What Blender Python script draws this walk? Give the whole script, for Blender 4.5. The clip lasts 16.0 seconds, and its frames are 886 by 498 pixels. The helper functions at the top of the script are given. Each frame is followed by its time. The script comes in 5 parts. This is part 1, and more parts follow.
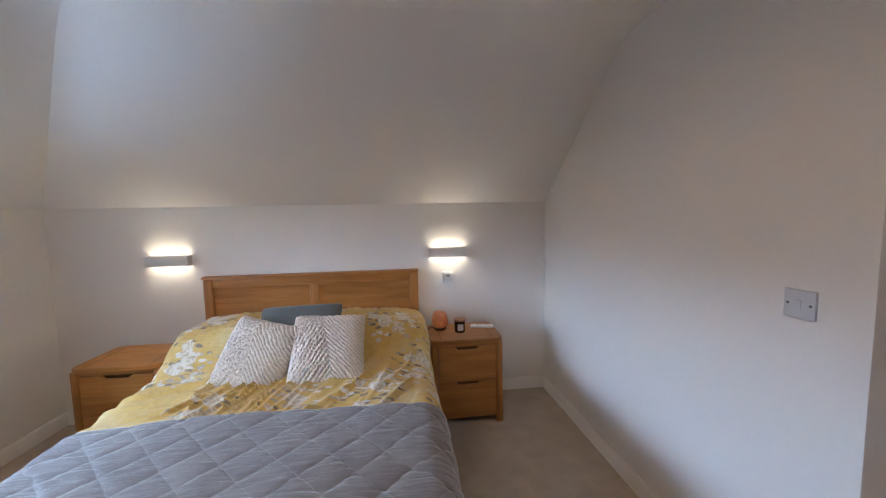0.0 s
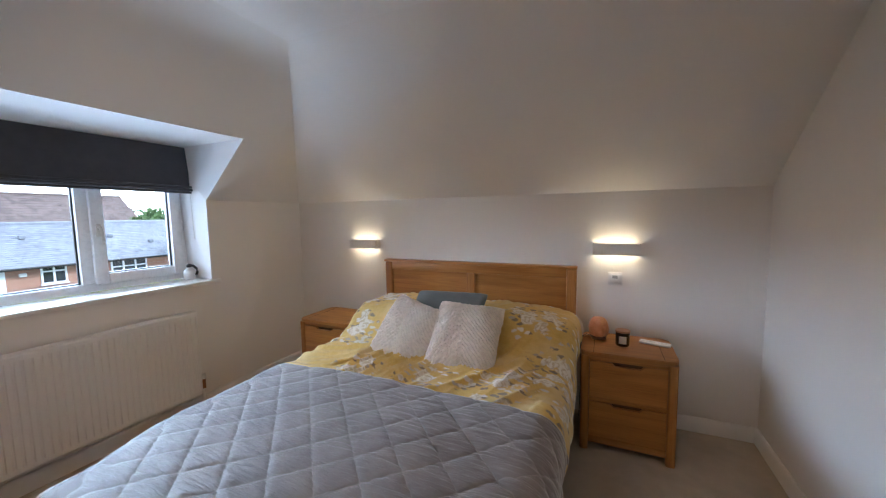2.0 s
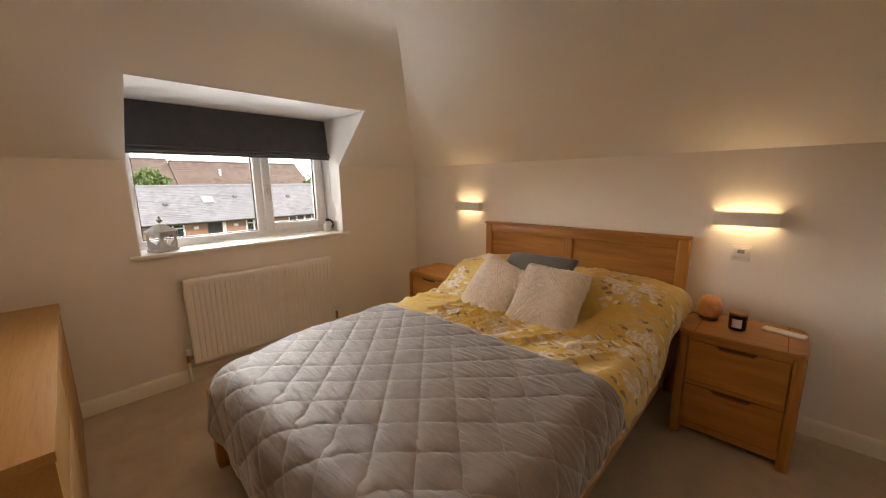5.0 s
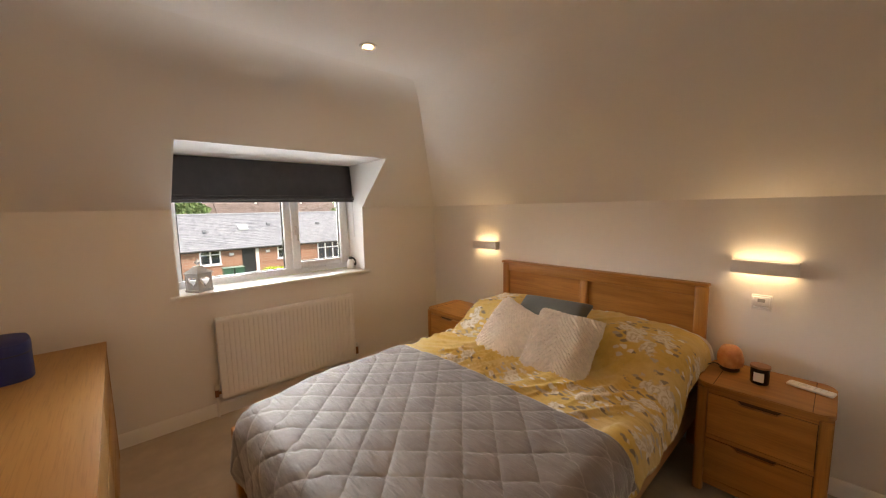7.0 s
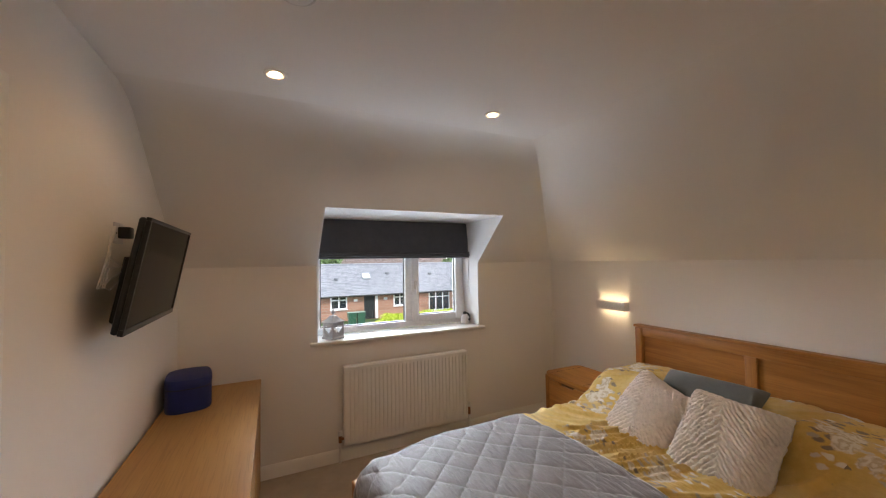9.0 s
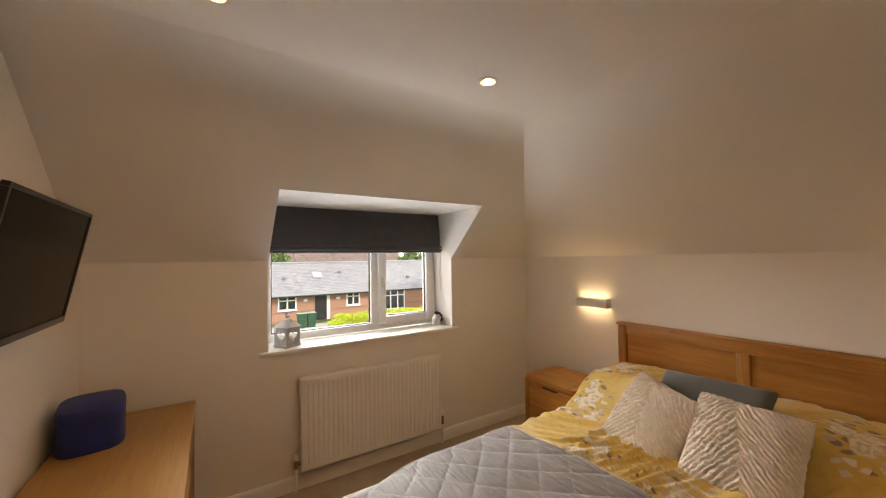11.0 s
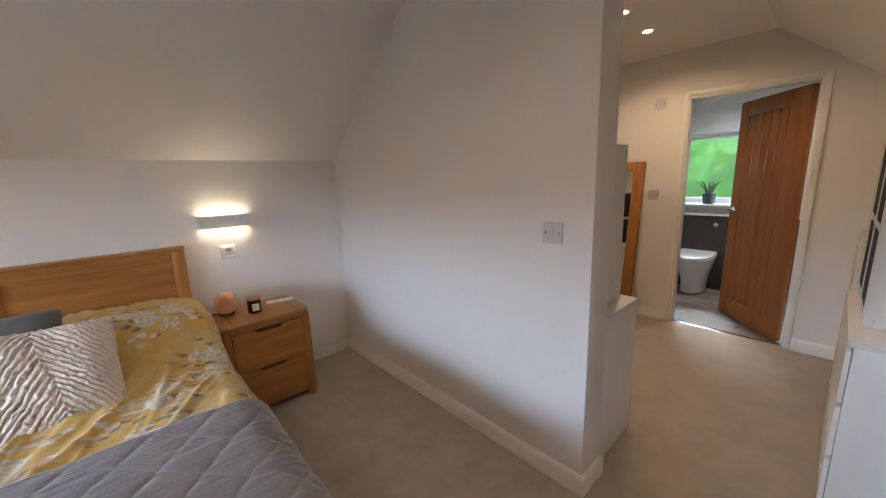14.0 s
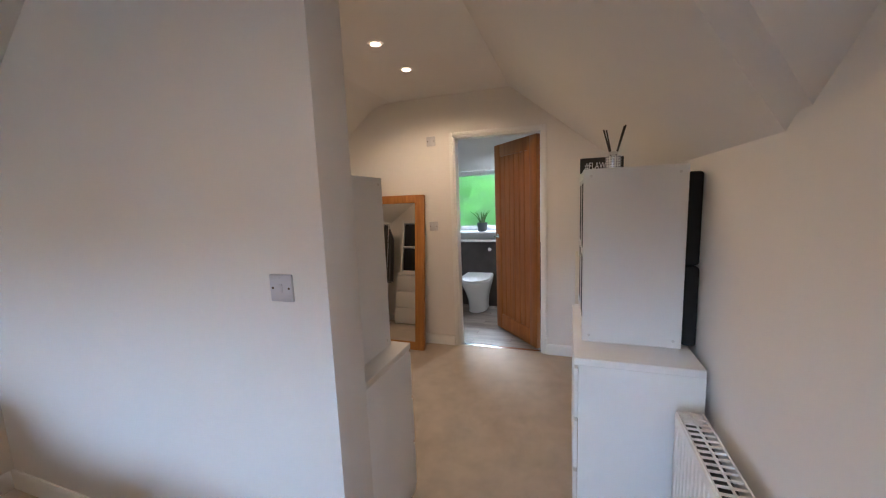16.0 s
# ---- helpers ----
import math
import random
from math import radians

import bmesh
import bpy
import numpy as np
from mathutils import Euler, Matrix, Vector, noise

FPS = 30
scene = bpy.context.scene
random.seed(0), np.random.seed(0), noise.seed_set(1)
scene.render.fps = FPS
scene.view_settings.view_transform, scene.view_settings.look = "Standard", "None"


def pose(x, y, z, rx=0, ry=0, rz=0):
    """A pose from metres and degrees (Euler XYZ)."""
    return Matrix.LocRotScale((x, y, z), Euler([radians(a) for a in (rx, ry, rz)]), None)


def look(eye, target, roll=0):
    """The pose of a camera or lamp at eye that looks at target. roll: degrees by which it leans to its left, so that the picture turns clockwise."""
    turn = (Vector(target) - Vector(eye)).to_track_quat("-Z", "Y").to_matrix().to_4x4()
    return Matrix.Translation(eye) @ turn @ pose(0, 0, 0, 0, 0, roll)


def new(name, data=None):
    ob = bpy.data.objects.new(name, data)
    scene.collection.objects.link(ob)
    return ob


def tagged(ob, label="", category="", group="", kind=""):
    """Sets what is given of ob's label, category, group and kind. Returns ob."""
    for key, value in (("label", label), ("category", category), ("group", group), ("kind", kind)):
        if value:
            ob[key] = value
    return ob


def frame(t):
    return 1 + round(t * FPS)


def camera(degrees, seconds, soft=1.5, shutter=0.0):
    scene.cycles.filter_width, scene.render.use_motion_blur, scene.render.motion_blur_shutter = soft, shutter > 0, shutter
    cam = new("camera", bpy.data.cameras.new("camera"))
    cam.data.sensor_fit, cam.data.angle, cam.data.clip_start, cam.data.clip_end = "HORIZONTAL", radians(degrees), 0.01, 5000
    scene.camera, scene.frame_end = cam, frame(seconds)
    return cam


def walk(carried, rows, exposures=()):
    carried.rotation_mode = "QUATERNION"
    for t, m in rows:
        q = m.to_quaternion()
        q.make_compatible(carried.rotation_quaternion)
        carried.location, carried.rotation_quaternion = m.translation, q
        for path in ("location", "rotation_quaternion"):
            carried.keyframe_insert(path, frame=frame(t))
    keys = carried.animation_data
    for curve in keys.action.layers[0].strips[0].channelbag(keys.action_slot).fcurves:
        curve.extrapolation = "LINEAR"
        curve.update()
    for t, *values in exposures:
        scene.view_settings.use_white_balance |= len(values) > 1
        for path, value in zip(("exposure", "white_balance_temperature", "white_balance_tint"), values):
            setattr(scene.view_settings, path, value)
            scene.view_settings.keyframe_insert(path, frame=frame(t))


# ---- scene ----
cam = camera(101.6, 16.0, 1.15)
PATH = [
    (0, (0.115, 0.055, 1.427), (0.359, 2.033, 1.254), -1.2),
    (0.5, (0.254, 0.178, 1.413), (0.463, 2.16, 1.241), -1.3),
    (1, (0.409, 0.22, 1.439), (0.193, 2.199, 1.246), -1.1),
    (1.5, (0.452, 0.233, 1.402), (-0.097, 2.148, 1.225), -0.9),
    (2, (0.422, 0.202, 1.398), (-0.391, 2.02, 1.215), -0.9),
    (2.5, (0.375, 0.165, 1.402), (-0.614, 1.892, 1.201), -0.8),
    (3, (0.402, 0.185, 1.396), (-0.693, 1.844, 1.178), -1.0),
    (3.5, (0.503, 0.2, 1.391), (-0.676, 1.799, 1.164), -1.0),
    (4, (0.637, 0.21, 1.377), (-0.688, 1.685, 1.116), -0.9),
    (6.5, (0.712, 0.22, 1.468), (-0.662, 1.609, 1.043), -1.0),
    (7, (0.766, 0.22, 1.518), (-0.709, 1.552, 1.293), -1.1),
    (7.5, (0.775, 0.226, 1.531), (-0.809, 1.447, 1.483), -1.0),
    (8, (0.741, 0.217, 1.558), (-0.971, 1.251, 1.58), -0.9),
    (8.5, (0.712, 0.188, 1.565), (-1.098, 1.038, 1.625), -1.0),
    (11, (0.339, 0.195, 1.538), (-1.345, 1.273, 1.591), -0.9),
    (11.5, (0.14, 0.278, 1.473), (-1.288, 1.662, 1.267), -0.8),
    (12, (0.006, 0.354, 1.433), (-1.198, 1.92, 1.114), -0.8),
    (12.5, (-0.139, 0.373, 1.403), (-0.735, 2.248, 1.039), -1.1),
    (13, (-0.164, 0.337, 1.418), (-0.007, 2.29, 1.019), -1.5),
    (13.5, (-0.111, 0.265, 1.389), (0.666, 2.067, 1.0), -1.8),
    (14, (-0.034, 0.189, 1.389), (1.288, 1.638, 0.999), -2.0),
    (14.5, (0.012, 0.14, 1.396), (1.67, 1.186, 0.999), -2.0),
    (15, (0.036, 0.118, 1.396), (1.809, 0.952, 0.998), -2.0),
    (15.5, (0.151, 0.128, 1.392), (1.981, 0.843, 1.02), -2.2),
    (16, (0.416, 0.123, 1.4), (2.286, 0.781, 1.136), -2.2),
]

# ---- world, sun, exposure ----
EXPOSURES = [
    (0.0, 1.48, 4963, 7.0),
    (1.0, 1.43, 5172, 7.0),
    (2.0, 1.19, 5277, 7.0),
    (2.5, 0.93, 5648, 7.0),
    (3.0, 0.98, 6534, 11),
    (3.5, 1.06, 8030, 14),
    (4.2, 1.06, 8307, 14),
    (6.5, 1.21, 7419, 13),
    (7.5, 1.18, 8255, 15),
    (8.0, 1.16, 7314, 13),
    (8.5, 1.06, 6583, 11),
    (8.7, 1.01, 6479, 11),
    (11.0, 1.11, 8118, 13),
    (12.0, 0.99, 8667, 15),
    (12.5, 0.87, 9106, 16),
    (13.0, 1.4, 8778, 15),
    (13.5, 1.43, 6270, 10),
    (14.0, 1.55, 5392, 6.5),
    (14.5, 1.53, 5195, 6.5),
    (15.0, 1.61, 4997, 6.5),
    (16.0, 1.73, 4927, 6.5),
]
walk(cam, [(t, look(eye, target, roll)) for t, eye, target, roll in PATH], EXPOSURES)
world = bpy.data.worlds.new("world")
scene.world = world
world.use_nodes = True
wn = world.node_tree
sky = wn.nodes.new("ShaderNodeTexSky")
sky.sky_type = "NISHITA"
sky.sun_disc = False
sky.sun_elevation = radians(41)
sky.sun_rotation = radians(200)
sky.air_density, sky.dust_density = 1.0, 1.5
wn.links.new(sky.outputs[0], wn.nodes["Background"].inputs[0])
wn.nodes["Background"].inputs[1].default_value = 0.15
sun = new("sun", bpy.data.lights.new("sun", "SUN"))
sun.data.energy, sun.data.angle, sun.data.color = 2.6, radians(20), (1.0, 0.97, 0.92)
sun.matrix_world = look((30, 14, 29), (0, 0, 0))

WALL_W, SPOT_W, BATH_FILL_W, SKY_W, COURT_FILL_W = 0.17, 6.0, 24.0, 2300.0, 1650.0
# area lamp added out of view to boost the sky's light indoors
skylight = new("sky_fill_lamp", bpy.data.lights.new("sky_fill_lamp", "AREA"))
skylight.data.shape, skylight.data.size, skylight.data.size_y = "RECTANGLE", 16.0, 6.5
skylight.data.energy, skylight.data.color = SKY_W, (0.66, 0.82, 1.0)
skylight.matrix_world = look((-14.0, 1.3, 5.8), (-2.5, 1.3, 1.3))
# upward fill lamp added below the sill line, in place of ground-bounced daylight
court = new("court_fill_lamp", bpy.data.lights.new("court_fill_lamp", "AREA"))
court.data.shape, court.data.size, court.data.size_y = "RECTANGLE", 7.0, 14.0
court.data.energy, court.data.color = COURT_FILL_W, (0.74, 0.86, 1.0)
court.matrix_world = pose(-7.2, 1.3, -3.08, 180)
WARM = (1.0, 0.73, 0.42)
SPOT = (1.0, 0.61, 0.31)


# ---- mesh helpers ----
def box(bm, x0, x1, y0, y1, z0, z1, bevel=0.0, seg=2):
    """One box in bm, bevelled if wished."""
    r = bmesh.ops.create_cube(bm, size=1.0, matrix=Matrix.LocRotScale(((x0 + x1) / 2, (y0 + y1) / 2, (z0 + z1) / 2), None, (abs(x1 - x0), abs(y1 - y0), abs(z1 - z0))))
    if bevel > 0:
        es = list({e for v in r["verts"] for e in v.link_edges})
        bmesh.ops.bevel(bm, geom=es, offset=bevel, segments=seg, profile=0.5, affect="EDGES", clamp_overlap=True)
    return bm


def boxm(*a, **k):
    return box(bmesh.new(), *a, **k)


def prism(bm, pts, axis, a, b):
    """Extrudes a closed polygon of (u, v) along an axis from a to b."""
    def put(u, v, w):
        return {"x": (w, u, v), "y": (u, w, v), "z": (u, v, w)}[axis]
    lo = [bm.verts.new(put(u, v, a)) for u, v in pts]
    hi = [bm.verts.new(put(u, v, b)) for u, v in pts]
    fs = [bm.faces.new(lo), bm.faces.new(hi[::-1])]
    n = len(pts)
    for i in range(n):
        fs.append(bm.faces.new((lo[i], hi[i], hi[(i + 1) % n], lo[(i + 1) % n])))
    bmesh.ops.recalc_face_normals(bm, faces=fs)
    return bm


def prismm(pts, axis, a, b):
    return prism(bmesh.new(), pts, axis, a, b)


def cyl(bm, p, q, r0, r1=None, seg=20, caps=True):
    """A cylinder or cone from p to q."""
    p, q = Vector(p), Vector(q)
    m = Matrix.Translation((p + q) / 2) @ (q - p).to_track_quat("Z", "Y").to_matrix().to_4x4()
    bmesh.ops.create_cone(bm, cap_ends=caps, segments=seg, radius1=r0, radius2=r0 if r1 is None else r1, depth=(q - p).length, matrix=m)
    return bm


def cylm(*a, **k):
    return cyl(bmesh.new(), *a, **k)


def lathe(bm, prof, cx=0, cy=0, cz=0, seg=32, wob=None):
    """Turns a profile of (radius, height) about the z axis."""
    rings = []
    for r, z in prof:
        if r < 1e-5:
            rings.append([bm.verts.new((cx, cy, cz + z))])
        else:
            ring = []
            for i in range(seg):
                a = 2 * math.pi * i / seg
                k = wob(a, z) if wob else 1.0
                ring.append(bm.verts.new((cx + r * k * math.cos(a), cy + r * k * math.sin(a), cz + z)))
            rings.append(ring)
    for A, B in zip(rings, rings[1:]):
        for i in range(seg):
            j = (i + 1) % seg
            f = [A[i % len(A)], A[j % len(A)], B[j % len(B)], B[i % len(B)]]
            u = []
            for v in f:
                if v not in u:
                    u.append(v)
            if len(u) > 2:
                bm.faces.new(u)
    bmesh.ops.recalc_face_normals(bm, faces=bm.faces[:])
    return bm


def tube(bm, pts, r, seg=8):
    """A round tube along a line of points."""
    pts = [Vector(p) for p in pts]
    rings = []
    for i, p in enumerate(pts):
        d = (pts[min(i + 1, len(pts) - 1)] - pts[max(i - 1, 0)]).normalized()
        q = d.to_track_quat("Z", "Y")
        rings.append([bm.verts.new(p + q @ Vector((r * math.cos(2 * math.pi * k / seg), r * math.sin(2 * math.pi * k / seg), 0))) for k in range(seg)])
    for A, B in zip(rings, rings[1:]):
        for k in range(seg):
            bm.faces.new((A[k], A[(k + 1) % seg], B[(k + 1) % seg], B[k]))
    bm.faces.new(rings[0][::-1])
    bm.faces.new(rings[-1])
    bmesh.ops.recalc_face_normals(bm, faces=bm.faces[:])
    return bm


def surface(bm, nu, nv, fn):
    """A grid of quads: fn(u, v) gives the place for u, v in 0..1."""
    g = [[bm.verts.new(fn(i / nu, j / nv)) for j in range(nv + 1)] for i in range(nu + 1)]
    for i in range(nu):
        for j in range(nv):
            bm.faces.new((g[i][j], g[i + 1][j], g[i + 1][j + 1], g[i][j + 1]))
    return g


def smooth_by_angle(me, deg=38):
    bm = bmesh.new()
    bm.from_mesh(me)
    lim = radians(deg)
    for f in bm.faces:
        f.smooth = True
    for e in bm.edges:
        e.smooth = not (len(e.link_faces) == 2 and e.calc_face_angle(0) > lim)
    bm.to_mesh(me)
    bm.free()


def mesh_of(name, bm, material, deg=38):
    me = bpy.data.meshes.new(name)
    bm.to_mesh(me)
    bm.free()
    smooth_by_angle(me, deg)
    me.materials.append(material)
    return me


def thing(name, label, category, at=(0, 0, 0), rz=0.0, group="", kind=""):
    """An empty at the thing's base that carries its parts."""
    ob = new(name)
    ob.matrix_world = pose(at[0], at[1], at[2], 0, 0, rz)
    ob.empty_display_size = 0.1
    return tagged(ob, label, category, group, kind)


def part(name, bm, material, parent, label="", deg=38):
    ob = new(name, mesh_of(name, bm, material, deg))
    ob.parent = parent
    return tagged(ob, label)


def solid(name, bm, material, label="", category="", group="", kind="", deg=38):
    ob = new(name, mesh_of(name, bm, material, deg))
    return tagged(ob, label, category, group, kind)


# ---- materials ----
def material(name):
    m = bpy.data.materials.new(name)
    m.use_nodes = True
    nt = m.node_tree
    return m, nt, nt.nodes["Principled BSDF"]


def nodes_noise(nt, scale, detail=4.0, rough=0.55, vec=None, coord="Object"):
    t = nt.nodes.new("ShaderNodeTexNoise")
    t.inputs["Scale"].default_value, t.inputs["Detail"].default_value, t.inputs["Roughness"].default_value = scale, detail, rough
    if vec is None:
        vec = nt.nodes.new("ShaderNodeTexCoord").outputs[coord]
    nt.links.new(vec, t.inputs["Vector"])
    return t


def mapped(nt, scale=(1, 1, 1), rot=(0, 0, 0), coord="Object"):
    c = nt.nodes.new("ShaderNodeTexCoord")
    mp = nt.nodes.new("ShaderNodeMapping")
    mp.inputs["Scale"].default_value, mp.inputs["Rotation"].default_value = scale, rot
    nt.links.new(c.outputs[coord], mp.inputs["Vector"])
    return mp.outputs[0]


def ramp(nt, fac, stops):
    r = nt.nodes.new("ShaderNodeValToRGB")
    while len(r.color_ramp.elements) < len(stops):
        r.color_ramp.elements.new(0.5)
    for e, (p, c) in zip(r.color_ramp.elements, stops):
        e.position, e.color = p, (*c, 1) if len(c) == 3 else c
    nt.links.new(fac, r.inputs[0])
    return r.outputs[0]


def blend(nt, fac, a, b, mode="MIX"):
    n = nt.nodes.new("ShaderNodeMix")
    n.data_type, n.blend_type = "RGBA", mode
    for sock, val in ((n.inputs[0], fac), (n.inputs[6], a), (n.inputs[7], b)):
        if hasattr(val, "is_linked"):
            nt.links.new(val, sock)
        elif isinstance(val, (int, float)):
            sock.default_value = val
        else:
            sock.default_value = (*val, 1)
    return n.outputs[2]


def maths(nt, op, a, b=0.0):
    n = nt.nodes.new("ShaderNodeMath")
    n.operation = op
    for sock, val in ((n.inputs[0], a), (n.inputs[1], b)):
        if hasattr(val, "is_linked"):
            nt.links.new(val, sock)
        else:
            sock.default_value = val
    return n.outputs[0]


def bump(nt, bsdf, height, strength=0.2, distance=0.005):
    b = nt.nodes.new("ShaderNodeBump")
    b.inputs["Strength"].default_value, b.inputs["Distance"].default_value = strength, distance
    nt.links.new(height, b.inputs["Height"])
    nt.links.new(b.outputs[0], bsdf.inputs["Normal"])


def paint(name, col, rough=0.6, var=0.04, grain=90.0, strength=0.06, metal=0.0, coarse=2.5):
    """Painted, plastic or metal surface with slight unevenness at two scales."""
    m, nt, b = material(name)
    n1 = nodes_noise(nt, coarse, 3)
    n2 = nodes_noise(nt, grain, 3)
    lo = tuple(c * (1 - var) for c in col)
    hi = tuple(min(1, c * (1 + var)) for c in col)
    c = ramp(nt, n1.outputs[0], [(0.3, lo), (0.7, hi)])
    nt.links.new(c, b.inputs["Base Color"])
    r = ramp(nt, n2.outputs[0], [(0.3, (rough * 0.9,) * 3), (0.7, (min(1, rough * 1.1),) * 3)])
    nt.links.new(r, b.inputs["Roughness"])
    b.inputs["Metallic"].default_value = metal
    bump(nt, b, n2.outputs[0], strength, 0.002)
    return m


def oak(name, dark, light, axis="x", rough=0.42, scale=1.0):
    """Oiled oak: stretched grain, fine pores, growth bands."""
    m, nt, b = material(name)
    st = {"x": (1.2, 14, 14), "y": (14, 1.2, 14), "z": (14, 14, 1.2)}[axis]
    fine = {"x": (6, 160, 160), "y": (160, 6, 160), "z": (160, 160, 6)}[axis]
    rnd = nt.nodes.new("ShaderNodeObjectInfo").outputs["Random"]
    v1 = mapped(nt, tuple(s * scale for s in st))
    shift = nt.nodes.new("ShaderNodeVectorMath")
    shift.operation = "ADD"
    cmb = nt.nodes.new("ShaderNodeCombineXYZ")
    mul = maths(nt, "MULTIPLY", rnd, 37.0)
    for k in range(3):
        nt.links.new(mul, cmb.inputs[k])
    nt.links.new(v1, shift.inputs[0])
    nt.links.new(cmb.outputs[0], shift.inputs[1])
    n1 = nodes_noise(nt, 1.0, 6, 0.6, shift.outputs[0])
    n1.inputs["Distortion"].default_value = 0.7
    n2 = nodes_noise(nt, 1.0, 2, 0.5, mapped(nt, fine))
    mid = tuple((a + c) / 2 for a, c in zip(dark, light))
    c1 = ramp(nt, n1.outputs[0], [(0.28, dark), (0.5, mid), (0.72, light)])
    pores = ramp(nt, n2.outputs[0], [(0.3, (0.72, 0.70, 0.68)), (0.5, (1, 1, 1))])
    c2 = blend(nt, 0.55, c1, pores, "MULTIPLY")
    tone = ramp(nt, rnd, [(0.0, (0.90, 0.90, 0.90)), (1.0, (1.06, 1.05, 1.03))])
    c3 = blend(nt, 1.0, c2, tone, "MULTIPLY")
    nt.links.new(c3, b.inputs["Base Color"])
    b.inputs["Roughness"].default_value = rough
    bump(nt, b, n2.outputs[0], 0.12, 0.001)
    return m


def wall_paint(name, col):
    """Emulsion on plaster with roller stipple and gentle waviness."""
    m, nt, b = material(name)
    n1 = nodes_noise(nt, 1.3, 3)
    n2 = nodes_noise(nt, 260, 2)
    n3 = nodes_noise(nt, 5.0, 2)
    c = ramp(nt, n1.outputs[0], [(0.3, tuple(k * 0.975 for k in col)), (0.7, col)])
    nt.links.new(c, b.inputs["Base Color"])
    b.inputs["Roughness"].default_value = 0.85
    h = maths(nt, "ADD", maths(nt, "MULTIPLY", n2.outputs[0], 0.12), n3.outputs[0])
    bump(nt, b, h, 0.10, 0.006)
    return m


M_WALL = wall_paint("wall_paint", (0.84, 0.815, 0.775))
M_REVEAL = wall_paint("white_reveal_paint", (0.86, 0.86, 0.86))
M_CEIL = wall_paint("ceiling_paint", (0.86, 0.84, 0.81))
M_TRIM = paint("trim_gloss", (0.86, 0.85, 0.82), 0.35, 0.02, 60, 0.03)
M_OAK_X = oak("oak_along_x", (0.31, 0.122, 0.024), (0.53, 0.245, 0.054), "x")
M_OAK_Y = oak("oak_along_y", (0.31, 0.122, 0.024), (0.53, 0.245, 0.054), "y")
M_OAK_Z = oak("oak_upright", (0.31, 0.122, 0.024), (0.53, 0.245, 0.054), "z")
# near-black oak: dark joints, and the shade of recesses put into the colour
M_JOINT_AND_SHADE = paint("oak_joint_and_shade", (0.10, 0.045, 0.015), 0.7)
M_CHEST = oak("oak_veneer", (0.44, 0.235, 0.07), (0.52, 0.295, 0.095), "x", 0.45, 0.8)
M_DOOR = oak("oak_door_wood", (0.25, 0.088, 0.018), (0.40, 0.158, 0.038), "z", 0.38)
M_WHITE_UNIT = paint("white_foil", (0.80, 0.79, 0.77), 0.38, 0.015, 150, 0.03)
M_PVC = paint("white_pvc", (0.83, 0.84, 0.85), 0.28, 0.01, 40, 0.01)
M_RAD = paint("white_enamel", (0.86, 0.845, 0.82), 0.32, 0.015, 60, 0.02)
M_PLASTIC = paint("white_plastic", (0.78, 0.77, 0.75), 0.3, 0.01, 40, 0.01)
M_PLATE = paint("grey_white_plate", (0.60, 0.60, 0.63), 0.3, 0.01, 40, 0.01)
M_BLACK = paint("black_plastic", (0.012, 0.012, 0.013), 0.35, 0.1)
M_SCREEN = paint("dark_screen", (0.004, 0.0035, 0.003), 0.18, 0.05, 20, 0.0)
M_SCREEN.node_tree.nodes["Principled BSDF"].inputs["Specular IOR Level"].default_value = 0.05
M_CHROME = paint("chrome", (0.75, 0.75, 0.76), 0.15, 0.02, 80, 0.02, 1.0)
M_BRONZE = paint("dull_bronze", (0.10, 0.065, 0.04), 0.45, 0.1, 80, 0.05, 0.8)
M_COPPER = paint("copper_valve", (0.35, 0.17, 0.09), 0.35, 0.1, 80, 0.05, 0.9)
M_LAMPCASE = paint("satin_lamp_case", (0.80, 0.785, 0.76), 0.4, 0.03, 200, 0.05)
M_SILVER = paint("brushed_silver", (0.66, 0.64, 0.61), 0.42, 0.03, 200, 0.05, 0.35)


def emitter(name, col, strength):
    m, nt, b = material(name)
    b.inputs["Base Color"].default_value = (0.9, 0.9, 0.9, 1)
    b.inputs["Emission Color"].default_value = (*col, 1)
    b.inputs["Emission Strength"].default_value = strength
    return m


M_GLOW = emitter("warm_lamp_glow", WARM, 1.0)
M_SPOTGLOW = emitter("downlight_glow", SPOT, 14.0)


def fabric(name, col, weave=900.0, var=0.10, strength=0.25, sheen=0.3, rough=0.9, coarse=12.0):
    m, nt, b = material(name)
    n1 = nodes_noise(nt, coarse, 5, 0.6)
    n2 = nodes_noise(nt, weave, 2, 0.6)
    c = ramp(nt, n1.outputs[0], [(0.3, tuple(k * (1 - var) for k in col)), (0.7, tuple(min(1, k * (1 + var)) for k in col))])
    nt.links.new(c, b.inputs["Base Color"])
    b.inputs["Roughness"].default_value = rough
    b.inputs["Sheen Weight"].default_value = sheen
    b.inputs["Sheen Roughness"].default_value = 0.4
    bump(nt, b, n2.outputs[0], strength, 0.002)
    return m


M_CARPET = fabric("carpet_pile", (0.46, 0.385, 0.292), 420.0, 0.12, 0.8, 0.35, 0.95, 7.0)
M_BLIND = fabric("blind_cloth", (0.086, 0.088, 0.100), 700.0, 0.10, 0.3, 0.25)
M_FLEECE = fabric("cream_fleece", (0.77, 0.70, 0.63), 420.0, 0.10, 0.9, 0.5, 0.95, 40.0)
M_GREYPILLOW = fabric("grey_cotton", (0.115, 0.128, 0.126), 700.0, 0.1, 0.3)
M_SHEET = fabric("white_sheet", (0.72, 0.70, 0.66), 700.0, 0.06, 0.2)
M_BLUE = fabric("navy_leatherette", (0.006, 0.018, 0.15), 500.0, 0.15, 0.5, 0.0, 0.5)


